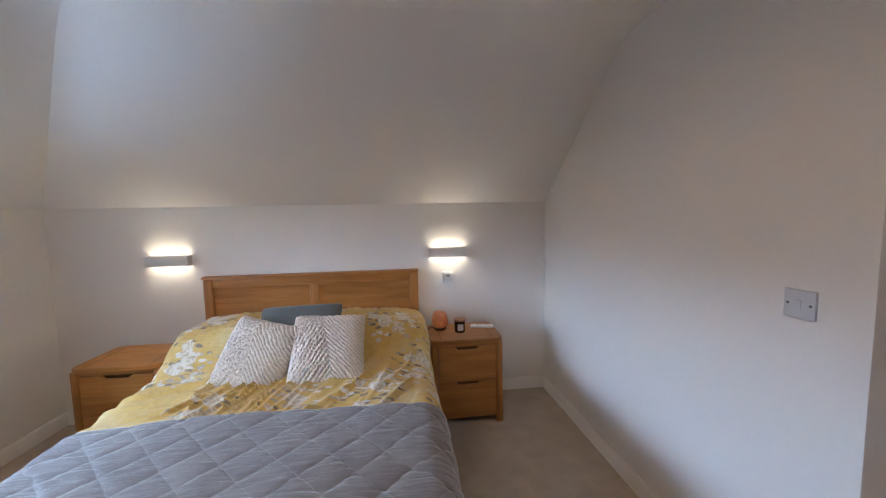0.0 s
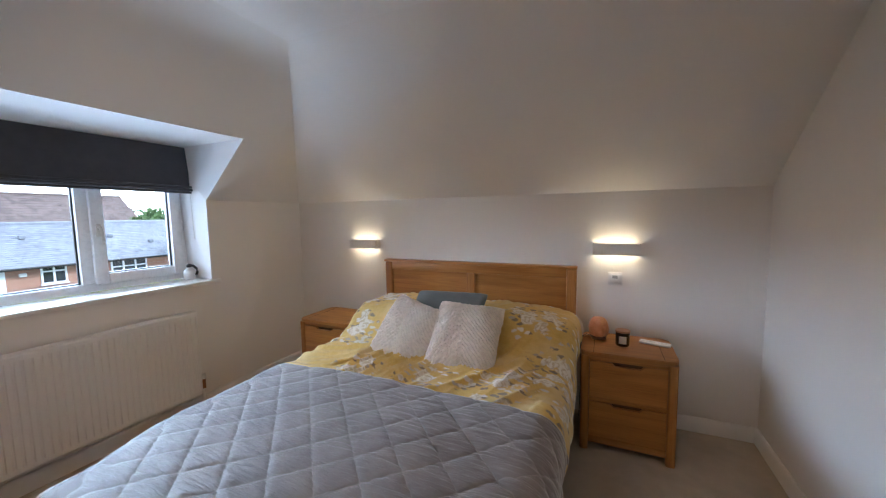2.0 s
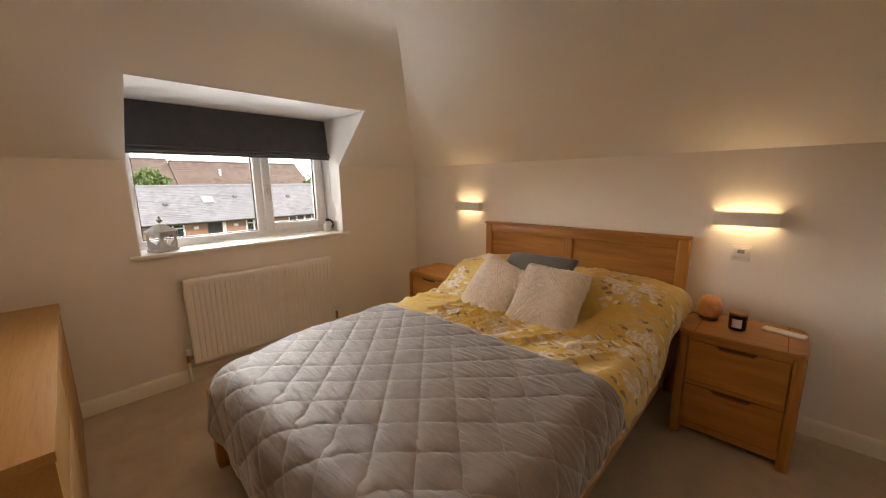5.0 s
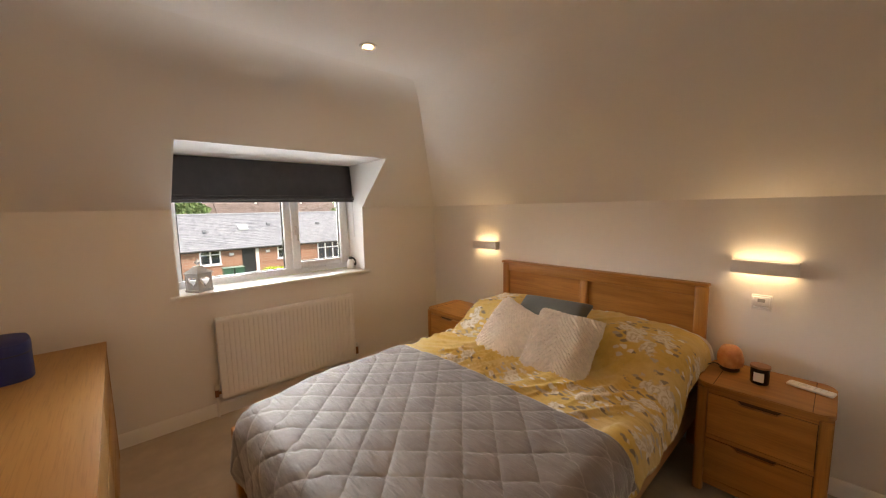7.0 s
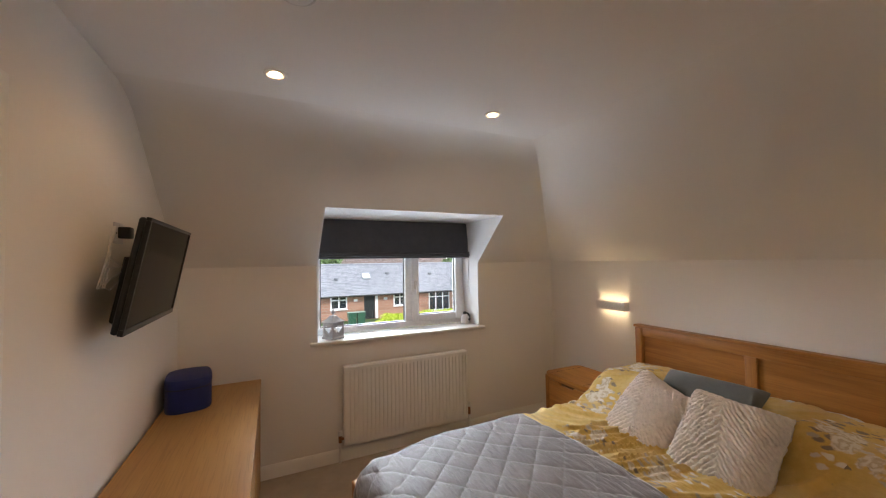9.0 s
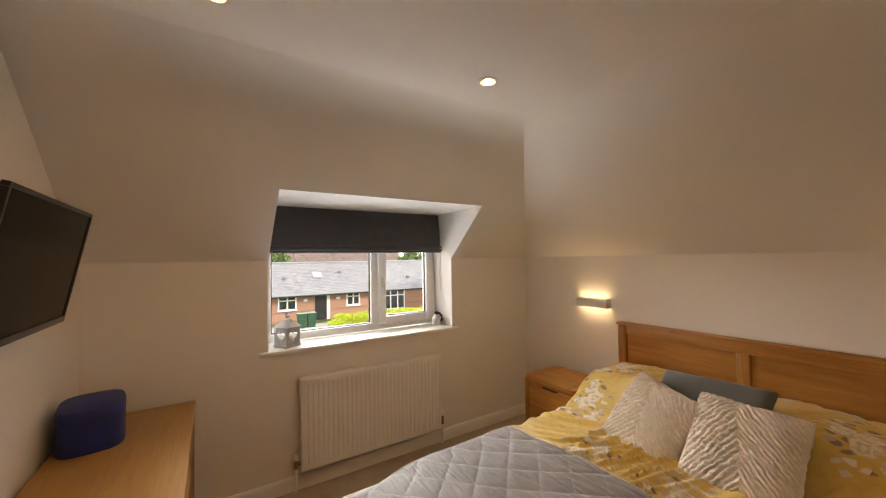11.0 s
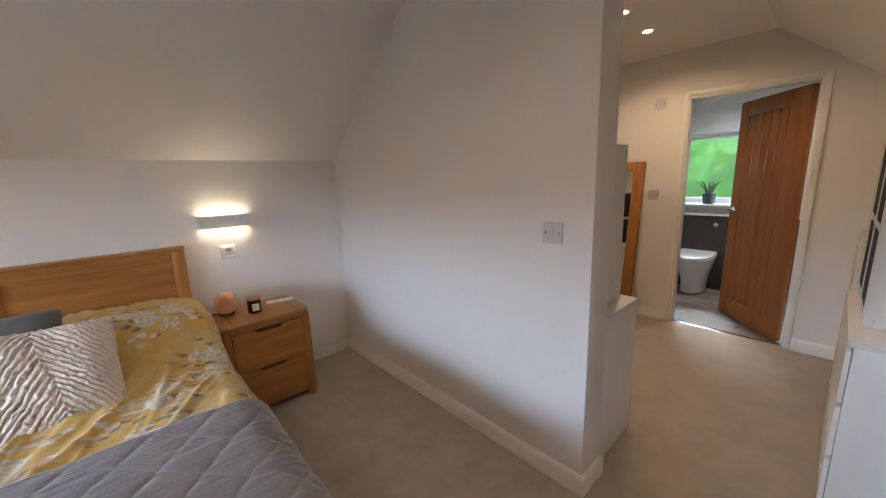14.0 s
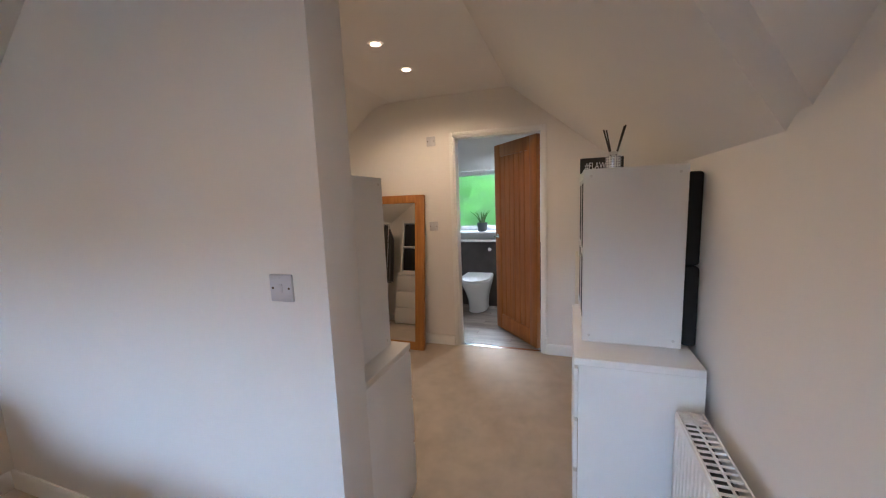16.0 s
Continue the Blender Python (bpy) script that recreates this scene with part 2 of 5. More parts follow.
def glass_pane(name):
    m, nt, b = material(name)
    out = nt.nodes["Material Output"]
    tr = nt.nodes.new("ShaderNodeBsdfTransparent")
    gl = nt.nodes.new("ShaderNodeBsdfGlossy")
    gl.inputs["Roughness"].default_value = 0.02
    fr = nt.nodes.new("ShaderNodeFresnel")
    fr.inputs["IOR"].default_value = 1.35
    mx = nt.nodes.new("ShaderNodeMixShader")
    nt.links.new(fr.outputs[0], mx.inputs[0])
    nt.links.new(tr.outputs[0], mx.inputs[1])
    nt.links.new(gl.outputs[0], mx.inputs[2])
    nt.links.new(mx.outputs[0], out.inputs[0])
    return m


M_GLASS = glass_pane("window_glass")
M_MIRROR = paint("mirror_silver", (0.9, 0.9, 0.9), 0.02, 0.0, 10, 0.0, 1.0)

# ---- the setting ----
XW, XE = -2.290, 3.635      # outer wall with the window, wall of the bathroom
YS, YN = -0.388, 2.860     # wall behind the camera, headboard wall
KNEE, CEIL = 1.540, 2.338  # where the slopes begin, ceiling
SL = 0.81                 # rise of the slopes
RUN = (CEIL - KNEE) / SL
W0, W1 = 0.508, 1.960     # dormer window recess
DZ = 1.938                # ceiling of the recess
DX = XW + (DZ - KNEE) / SL  # its front edge, on the slope
XO = -2.66                # outer face of the window wall


def fillet(p0, p1, p2, r=0.16, n=5):
    """Rounds the corner p1 of a line in the plane."""
    p0, p1, p2 = Vector(p0), Vector(p1), Vector(p2)
    a, c = p1 + (p0 - p1).normalized() * r, p1 + (p2 - p1).normalized() * r
    return [tuple(a * (1 - t) ** 2 + p1 * 2 * t * (1 - t) + c * t * t) for t in [i / n for i in range(n + 1)]]


solid("floor", boxm(XO, XE + 0.05, YS - 0.1, YN + 0.15, -0.12, 0.0), M_CARPET, "beige wool carpet", kind="structure")
solid("ceiling", boxm(XO, XE + 0.1, YS - 0.1, YN + 0.15, CEIL, CEIL + 0.12), M_CEIL, "white plaster ceiling", kind="structure")

# window wall below the slope, and the slope with the dormer recess
bm = boxm(XO, XW, YS - 0.1, W0 - 0.01, 0, KNEE)
box(bm, XO, XW, W0 - 0.01, W1 + 0.01, 0, 0.925)
box(bm, XO, XW, W1 + 0.01, YN + 0.15, 0, KNEE)
solid("wall_west", bm, M_WALL, "cream painted wall under the window", kind="structure")
arc = fillet((XW, KNEE), (XW + RUN, CEIL), (0, CEIL))
full = [(XO, KNEE), (XW, KNEE), *arc, (XO, CEIL)]
hole = [(XO, DZ), (DX, DZ), *arc, (XO, CEIL)]
bm = prismm(full, "y", YS - 0.1, W0 - 0.01)
prism(bm, hole, "y", W0 - 0.01, W1 + 0.01)
prism(bm, full, "y", W1 + 0.01, YN + 0.15)


def splay(bm):
    """Leans the cheek beyond W1 inwards above the knee."""
    for v in bm.verts:
        if abs(v.co.y - W1) < 0.0101 and v.co.z > KNEE:
            v.co.y -= 0.085 * (v.co.z - KNEE)


splay(bm)
solid("sloped_ceiling_west", bm, M_WALL, "cream sloped ceiling with a dormer recess", kind="structure")
solid("dormer_ceiling", boxm(XO, DX - 0.004, W0, W1, DZ - 0.004, DZ - 0.0005), M_REVEAL, "white soffit of the dormer recess", kind="structure")
cheek = [(XO, 0.9), (XW, 0.9), (XW, KNEE), (DX, DZ), (XO, DZ)]
bm = prismm(cheek, "y", W0 - 0.01, W0)
prism(bm, cheek, "y", W1, W1 + 0.01)
splay(bm)
solid("window_reveal", bm, M_REVEAL, "painted dormer cheeks", kind="structure")

# headboard wall with its slope
solid("wall_north", boxm(XW, XE, YN, YN + 0.15, 0, KNEE), M_WALL, "off-white wall behind the bed", kind="structure")
arc = fillet((YN, KNEE), (YN - RUN, CEIL), (0, CEIL))
solid("sloped_ceiling_north", prismm([(YN + 0.15, KNEE), (YN, KNEE), *arc, (YN + 0.15, CEIL)], "x", XW, XE), M_WALL, "off-white sloped ceiling over the bed", kind="structure")

# wall behind the camera, with a door
D0, D1 = -0.485, 0.315
bm = boxm(XW, D0, YS - 0.1, YS, 0, CEIL)
box(bm, D0, D1, YS - 0.1, YS, 2.0, CEIL)
box(bm, D1, XE, YS - 0.1, YS, 0, CEIL)
solid("wall_south", bm, M_WALL, "off-white wall with a television and a door", kind="structure")

# the roof slope over the passage, hipped at its end
K2 = 1.540
HR = (CEIL - K2) / 0.8
HX = 1.535
bm = bmesh.new()
va, ve = bm.verts.new((HX, YS, K2)), bm.verts.new((XE, YS, K2))
vf, vd = bm.verts.new((XE, YS + HR, CEIL)), bm.verts.new((HX - HR, YS + HR, CEIL))
vg, vh = bm.verts.new((HX - HR, YS, CEIL)), bm.verts.new((XE, YS, CEIL))
for q in ((va, ve, vf, vd), (va, vd, vg), (va, vg, vh, ve), (ve, vh, vf), (vd, vf, vh, vg)):
    bm.faces.new(q)
bmesh.ops.recalc_face_normals(bm, faces=bm.faces[:])
bmesh.ops.bevel(bm, geom=[e for e in bm.edges if set(e.verts) == {va, vd}], offset=0.04, segments=5, affect="EDGES")
solid("sloped_ceiling_south", bm, M_WALL, "off-white hipped slope over the passage", kind="structure")

# short partition beside the bed
PX0, PX1, PY = 1.293, 1.462, 0.800
solid("wall_partition", boxm(PX0, PX1, PY, YN, 0, CEIL, bevel=0.004), M_WALL, "off-white partition wall ending beside the passage", kind="structure")

# wall to the bathroom with its doorway
B0, B1, BH = 0.325, 1.135, 1.980
bm = boxm(XE, XE + 0.1, YS, B0, 0, CEIL)
box(bm, XE, XE + 0.1, B0, B1, BH, CEIL)
box(bm, XE, XE + 0.1, B1, YN, 0, CEIL)
solid("wall_east", bm, M_WALL, "off-white wall with the bathroom doorway", kind="structure")


def skirting(name, x0, y0, x1, y1, nx, ny, h=0.095, th=0.016):
    """Baseboard along a wall from (x0, y0) to (x1, y1), standing out towards (nx, ny)."""
    ln = math.hypot(x1 - x0, y1 - y0)
    pr = [(0, 0), (th, 0), (th, h - 0.02), (th * 0.75, h - 0.008), (th * 0.4, h), (0, h)]
    bm = bmesh.new()
    d = Vector(((x1 - x0) / ln, (y1 - y0) / ln, 0))
    n = Vector((nx, ny, 0))
    lo = [bm.verts.new(Vector((x0, y0, 0)) + n * u + Vector((0, 0, v))) for u, v in pr]
    hi = [bm.verts.new(Vector((x0, y0, 0)) + d * ln + n * u + Vector((0, 0, v))) for u, v in pr]
    bm.faces.new(lo)
    bm.faces.new(hi[::-1])
    for i in range(len(pr)):
        bm.faces.new((lo[i], hi[i], hi[(i + 1) % len(pr)], lo[(i + 1) % len(pr)]))
    bmesh.ops.recalc_face_normals(bm, faces=bm.faces[:])
    solid(name, bm, M_TRIM, "white gloss skirting board", kind="structure")


skirting("baseboard", XW, YS, XW, YN, 1, 0)
skirting("baseboard", XW + 0.016, YN, PX0 - 0.016, YN, 0, -1)
skirting("baseboard", PX0, YN, PX0, PY - 0.016, -1, 0)
skirting("baseboard", PX0, PY, PX1, PY, 0, -1)
skirting("baseboard", PX1, YN, PX1, PY - 0.016, 1, 0)
skirting("baseboard", PX1 + 0.016, YN, XE - 0.016, YN, 0, -1)
skirting("baseboard", XE, YN, XE, B1 + 0.024, -1, 0)
skirting("baseboard", XE, B0 - 0.024, XE, YS, -1, 0)
skirting("baseboard", XE, YS, D1 + 0.06, YS, 0, 1)
skirting("baseboard", D0 - 0.06, YS, XW, YS, 0, 1)

# ---- window, sill, blind ----
win = thing("window_1", "white casement window with a fixed pane and an opening sash", "window", (0, 0, 0), kind="structure")
WX0, WX1 = -2.63, -2.56
WB, WT = 0.945, 1.936
bm = boxm(WX0, WX1, W0, W1, WB, WB + 0.055, 0.004)
box(bm, WX0, WX1, W0, W1, WT - 0.06, WT, 0.004)
box(bm, WX0, WX1, W0, W0 + 0.05, WB + 0.055, WT - 0.06, 0.004)
box(bm, WX0, WX1, W1 - 0.05, W1, WB + 0.055, WT - 0.06, 0.004)
box(bm, WX0, WX1, 1.325, 1.395, WB + 0.055, WT - 0.06, 0.004)
part("window_frame", bm, M_PVC, win)
bm = boxm(WX0 + 0.015, WX1 + 0.022, 1.385, 1.455, WB + 0.045, WT - 0.05, 0.008)
box(bm, WX0 + 0.015, WX1 + 0.022, W1 - 0.11, W1 - 0.04, WB + 0.045, WT - 0.05, 0.008)
box(bm, WX0 + 0.015, WX1 + 0.022, 1.455, W1 - 0.11, WB + 0.045, WB + 0.11, 0.008)
box(bm, WX0 + 0.015, WX1 + 0.022, 1.455, W1 - 0.11, WT - 0.115, WT - 0.05, 0.008)
sash = part("sash", bm, M_PVC, win)
for y0, y1, z0, z1, dx in ((W0 + 0.05, 1.325, WB + 0.055, WT - 0.06, 0.0), (1.455, W1 - 0.11, WB + 0.11, WT - 0.115, 0.02)):
    p = part("pane", boxm(-2.600 + dx, -2.594 + dx, y0 - 0.005, y1 + 0.005, z0 - 0.005, z1 + 0.005), M_GLASS, win)
    p.visible_shadow = False
    bm = boxm(-2.604 + dx, -2.588 + dx, y0, y1, z0, z0 + 0.008)
    box(bm, -2.604 + dx, -2.588 + dx, y0, y1, z1 - 0.008, z1)
    box(bm, -2.604 + dx, -2.588 + dx, y0, y0 + 0.008, z0 + 0.008, z1 - 0.008)
    box(bm, -2.604 + dx, -2.588 + dx, y1 - 0.008, y1, z0 + 0.008, z1 - 0.008)
    part("gasket", bm, M_BLACK, win, "black rubber gasket")
bm = boxm(-2.54, -2.528, 1.405, 1.43, 1.30, 1.38, 0.004)
tube(bm, [(-2.53, 1.418, 1.36), (-2.51, 1.418, 1.36), (-2.50, 1.42, 1.33), (-2.50, 1.425, 1.25)], 0.008)
part("handle", bm, M_SILVER, sash, "silver lever handle")
solid("window_sill_board", boxm(-2.56, -2.264, W0 - 0.055, W1 + 0.06, 0.920, 0.945, 0.006), M_TRIM, "white gloss window board", kind="structure")

blind = thing("roman_blind", "charcoal grey roman blind half raised in the dormer", "blind", (0.055, 0, 0))


part("cloth", boxm(-2.505, -2.497, W0 + 0.012, W1 - 0.012, 1.622, 1.93, 0.002), M_BLIND, blind)
# unseen backing added behind the cloth to block light from the panes
part("lining", boxm(-2.514, -2.507, W0 + 0.014, W1 - 0.014, 1.60, 1.897), M_BLIND, blind)
for fx, fz, fr in ((-2.486, 1.640, 0.0095), (-2.480, 1.619, 0.0095), (-2.492, 1.601, 0.008)):
    part("pleat", cylm((fx, W0 + 0.012, fz), (fx, W1 - 0.012, fz), fr, seg=14), M_BLIND, blind)
part("head_rail", boxm(-2.535, -2.508, W0 + 0.012, W1 - 0.012, 1.90, 1.935, 0.003), M_PLASTIC, blind, "white head rail")
part("pull_cord", tube(bmesh.new(), [(-2.49, W1 - 0.02, 1.9), (-2.49, W1 - 0.02, 1.5), (-2.485, W1 - 0.018, 1.25)], 0.0022, 6), M_PLASTIC, blind, "thin white pull cord")

# things on the window board
lan = thing("lantern", "weathered grey metal lantern with heart cut-outs on the window board", "lantern", (-2.385, 0.640, 0.945), 33)
M_LANTERN = paint("weathered_zinc", (0.42, 0.405, 0.395), 0.6, 0.18, 120, 0.2, 0.2, 14)


def heart(n=28, s=0.039):
    out = []
    for i in range(n):
        a = 2 * math.pi * i / n
        out.append((s * math.sin(a) ** 3, s * (13 * math.cos(a) - 5 * math.cos(2 * a) - 2 * math.cos(3 * a) - math.cos(4 * a)) / 15))
    return out


def heart_panel(hw, h, th):
    """A panel in the xz plane with a heart-shaped hole."""
    bm = bmesh.new()
    hp = heart()
    n = len(hp)
    inner, outer = [], []
    for u, v in hp:
        ln = math.hypot(u, v) or 1
        k = min(hw / max(abs(u / ln), 1e-6), (h / 2) / max(abs(v / ln), 1e-6))
        inner.append((u, v))
        outer.append((u / ln * k, v / ln * k))
    rings = []
    for y in (0, th):
        rings.append([[bm.verts.new((u, y, v + h / 2)) for u, v in ring] for ring in (inner, outer)])
    for i in range(n):
        j = (i + 1) % n
        for r in rings:
            bm.faces.new((r[0][i], r[0][j], r[1][j], r[1][i]))
        for k in (0, 1):
            bm.faces.new((rings[0][k][i], rings[0][k][j], rings[1][k][j], rings[1][k][i]))
    bmesh.ops.recalc_face_normals(bm, faces=bm.faces[:])
    return bm


for k in range(4):
    bm = heart_panel(0.052, 0.115, 0.003)
    bmesh.ops.transform(bm, matrix=pose(0, 0, 0.018, 0, 0, 90 * k) @ pose(0, -0.055, 0), verts=bm.verts)
    part("side_panel", bm, M_LANTERN, lan)
bm = boxm(-0.064, 0.064, -0.064, 0.064, 0, 0.018, 0.004)
for sx in (-1, 1):
    for sy in (-1, 1):
        box(bm, sx * 0.054 - 0.005, sx * 0.054 + 0.005, sy * 0.054 - 0.005, sy * 0.054 + 0.005, 0.018, 0.135)
part("base", bm, M_LANTERN, lan)
bm = bmesh.new()
lathe(bm, [(0.092, 0.133), (0.094, 0.137), (0.05, 0.165), (0.034, 0.180), (0.030, 0.186), (0, 0.190)], seg=4)
bmesh.ops.rotate(bm, verts=bm.verts, matrix=Matrix.Rotation(radians(45), 3, "Z"))
part("roof", bm, M_LANTERN, lan)
bm = bmesh.new()
lathe(bm, [(0.006, 0.186), (0.006, 0.196), (0.017, 0.206), (0.02, 0.214), (0.010, 0.224), (0.004, 0.236), (0, 0.245)], seg=16)
part("finial", bm, M_LANTERN, lan)
part("candle", cylm((0, 0, 0.018), (0, 0, 0.075), 0.026), M_SHEET, lan, "white pillar candle")

jug = thing("ornament_jug", "small white enamel jug with a black bird-shaped top", "ornament", (-2.45, 1.900, 0.945), 20)
bm = bmesh.new()
lathe(bm, [(0, 0), (0.036, 0), (0.040, 0.006), (0.040, 0.06), (0.036, 0.072), (0.022, 0.084), (0.020, 0.092), (0.0, 0.094)])
part("body", bm, M_PLASTIC, jug)
bm = bmesh.new()
lathe(bm, [(0, 0.092), (0.016, 0.094), (0.02, 0.106), (0.012, 0.118), (0, 0.122)], seg=16)
part("lid", bm, M_BLACK, jug, "black lid")
part("handle", tube(bmesh.new(), [(0.012, 0, 0.108), (0.035, 0, 0.105), (0.058, 0, 0.085), (0.062, 0, 0.06), (0.052, 0, 0.038)], 0.009), M_BLACK, jug, "black curved handle")


# ---- radiators ----
def radiator_front(bm, ln, h, th, pitch=0.0335):
    """A pressed steel face along x with upright flutes, its front towards -y."""
    n = max(4, int(ln / pitch))
    prof = []
    for i in range(n):
        x0 = -ln / 2 + 0.012 + i * (ln - 0.024) / n
        w = (ln - 0.024) / n
        prof += [(x0, 0.0), (x0 + w * 0.56, 0.0), (x0 + w * 0.66, 0.0065), (x0 + w * 0.88, 0.0065)]
    prof.append((ln / 2 - 0.012, 0.0))
    prof = [(-ln / 2, 0.006), (-ln / 2 + 0.004, 0.0)] + prof + [(ln / 2 - 0.004, 0.0), (ln / 2, 0.006)]
    zs = [0.0, 0.006, 0.03, 0.045, h - 0.045, h - 0.03, h - 0.006, h]
    g = []
    for k, z in enumerate(zs):
        row = []
        for x, d in prof:
            depth = d if k in (3, 4) else 0.0
            if k in (0, 7):
                depth = 0.006
            row.append(bm.verts.new((x, depth, z)))
        g.append(row)
    for a, b in zip(g, g[1:]):
        for i in range(len(prof) - 1):
            bm.faces.new((a[i], a[i + 1], b[i + 1], b[i]))
    return bm


rad = thing("radiator", "white fluted panel radiator under the window", "radiator", (-2.20, 1.237, 0.148), 90)
RL, RH = 1.085, 0.60
bm = radiator_front(bmesh.new(), RL, RH, 0.06)
part("front_panel", bm, M_RAD, rad)
bm = boxm(-RL / 2 + 0.004, RL / 2 - 0.004, 0.012, 0.05, 0.006, RH - 0.006, 0.004)
part("back_panel", bm, M_RAD, rad)
bm = boxm(-RL / 2, RL / 2, 0.004, 0.062, RH - 0.004, RH + 0.004, 0.002)
part("top_grille", bm, M_RAD, rad)
for sx in (-1, 1):
    part("side_cover", boxm(sx * RL / 2 - 0.003, sx * RL / 2 + 0.003, 0.004, 0.062, 0.0, RH, 0.002), M_RAD, rad)
    part("bracket", boxm(sx * 0.42 - 0.02, sx * 0.42 + 0.02, 0.05, 0.106, 0.1, 0.5), M_RAD, rad)
    bm = cylm((sx * (RL / 2), 0.035, 0.045), (sx * (RL / 2 + 0.03), 0.035, 0.045), 0.011)
    cyl(bm, (sx * (RL / 2 + 0.03), 0.035, 0.02), (sx * (RL / 2 + 0.03), 0.035, 0.09), 0.013)
    part("valve", bm, M_COPPER, rad, "tarnished brass valve")
    bm = bmesh.new()
    lathe(bm, [(0.017, 0.0), (0.018, 0.025), (0.014, 0.035), (0, 0.037)], sx * (RL / 2 + 0.03), 0.035, 0.09 if sx > 0 else 0.075, 16)
    part("valve_cap", bm, M_PLASTIC, rad, "white valve cap")
    part("pipe", cylm((sx * (RL / 2 + 0.03), 0.035, -0.135), (sx * (RL / 2 + 0.03), 0.035, 0.03), 0.0085), M_RAD, rad, "white painted pipe")

rad2 = thing("radiator", "white double panel radiator with a slotted top grille beside the drawers", "radiator", (1.535, -0.240, 0.09), 180)
R2, R2H = 0.56, 0.530
part("front_panel", radiator_front(bmesh.new(), R2, R2H, 0.05), M_RAD, rad2)
bm = bmesh.new()
for i in range(20):
    x = -R2 / 2 + 0.012 + i * (R2 - 0.024) / 19
    box(bm, x - 0.0025, x + 0.0025, 0.010, 0.084, R2H, R2H + 0.006)
for y in (0.006, 0.045, 0.084):
    box(bm, -R2 / 2, R2 / 2, y - 0.0025, y + 0.0025, R2H + 0.001, R2H + 0.008)
part("top_grille", bm, M_RAD, rad2)
# steel coloured near black: the shade inside the radiator put into the colour
part("convector", boxm(-R2 / 2 + 0.01, R2 / 2 - 0.01, 0.02, 0.074, 0.02, R2H - 0.03), paint("shadowed_steel", (0.05, 0.05, 0.05), 0.6), rad2)
for sx in (-1, 1):
    part("side_cover", boxm(sx * R2 / 2 - 0.004, sx * R2 / 2 + 0.004, 0.003, 0.090, 0, R2H + 0.004, 0.002), M_RAD, rad2)
    part("pipe", cylm((sx * (R2 / 2 - 0.06), 0.045, -0.09), (sx * (R2 / 2 - 0.06), 0.045, 0.02), 0.0085), M_RAD, rad2)
part("back_panel", boxm(-R2 / 2, R2 / 2, 0.084, 0.090, 0, R2H), M_RAD, rad2)
part("bracket", boxm(-0.2, 0.2, 0.090, 0.148, 0.1, 0.4), M_RAD, rad2)
bm = cylm((R2 / 2 + 0.004, 0.05, R2H - 0.055), (R2 / 2 + 0.012, 0.05, R2H - 0.055), 0.017)
part("bleed_plug", bm, M_BLACK, rad2, "dark bleed plug recess")
bm = cylm((R2 / 2 + 0.012, 0.05, R2H - 0.055), (R2 / 2 + 0.020, 0.05, R2H - 0.055), 0.009, seg=6)
part("bleed_screw", bm, M_CHROME, rad2, "chrome bleed screw")


# ---- bed ----
BX = -0.514
bed = thing("bed", "oak double bed frame with a two-panel headboard", "bed", (BX, 0, 0))
HY0, HY1 = 2.80, 2.852
HW = 0.770
part("headboard_panel", boxm(-HW + 0.06, -0.03, HY0 + 0.022, HY1 - 0.015, 0.45, 0.965), M_OAK_X, bed)
part("headboard_panel", boxm(0.03, HW - 0.06, HY0 + 0.022, HY1 - 0.015, 0.45, 0.965), M_OAK_X, bed)
part("middle_stile", boxm(-0.032, 0.032, HY0 + 0.004, HY1, 0.42, 0.955, 0.004), M_OAK_Z, bed)
for sx in (-1, 1):
    part("end_stile", boxm(sx * (HW - 0.066), sx * HW, HY0 - 0.002, HY1, 0.0, 1.018, 0.014, 3), M_OAK_Z, bed)
part("top_rail", boxm(-HW + 0.066, HW - 0.066, HY0 + 0.002, HY1, 0.955, 1.018, 0.004), M_OAK_X, bed)
part("top_cap", boxm(-HW - 0.004, HW + 0.004, HY0 - 0.010, HY1 + 0.004, 1.018, 1.038, 0.006, 3), M_OAK_X, bed)
for sx in (-1, 1):
    part("side_rail", boxm(sx * (HW - 0.035), sx * (HW - 0.005), 0.585, HY0, 0.22, 0.40, 0.006), M_OAK_Y, bed)
    part("leg", boxm(sx * (HW - 0.075), sx * (HW - 0.005), 0.565, 0.635, 0.0, 0.42, 0.012, 3), M_OAK_Z, bed)
part("foot_rail", boxm(-HW + 0.07, HW - 0.07, 0.58, 0.61, 0.22, 0.40, 0.006), M_OAK_X, bed)
bm = bmesh.new()
for k in range(11):
    box(bm, -HW + 0.036, HW - 0.036, 0.70 + k * 0.2, 0.93 + k * 0.2, 0.285, 0.305)
part("slats", bm, M_CHEST, bed)

solid("mattress", boxm(BX - 0.735, BX + 0.735, 0.63, 2.795, 0.305, 0.535, 0.05, 4), M_SHEET, "white mattress on the oak bed", "mattress")
for sx in (-1, 1):
    bm = bmesh.new()
    bmesh.ops.create_uvsphere(bm, u_segments=24, v_segments=14, radius=1.0)
    for v in bm.verts:
        x, y, z = v.co
        e = 0.45
        sg = lambda a, p: math.copysign(abs(a) ** p, a)
        v.co = (BX + sx * 0.37 + 0.34 * sg(x, e), 2.54 + 0.235 * sg(y, e), 0.625 + 0.085 * sg(z, 0.8))
    solid("pillow", bm, M_SHEET, "plump bed pillow under the floral duvet", "pillow")


def soft(t):
    t = max(0.0, min(1.0, t))
    return t * t * (3 - 2 * t)


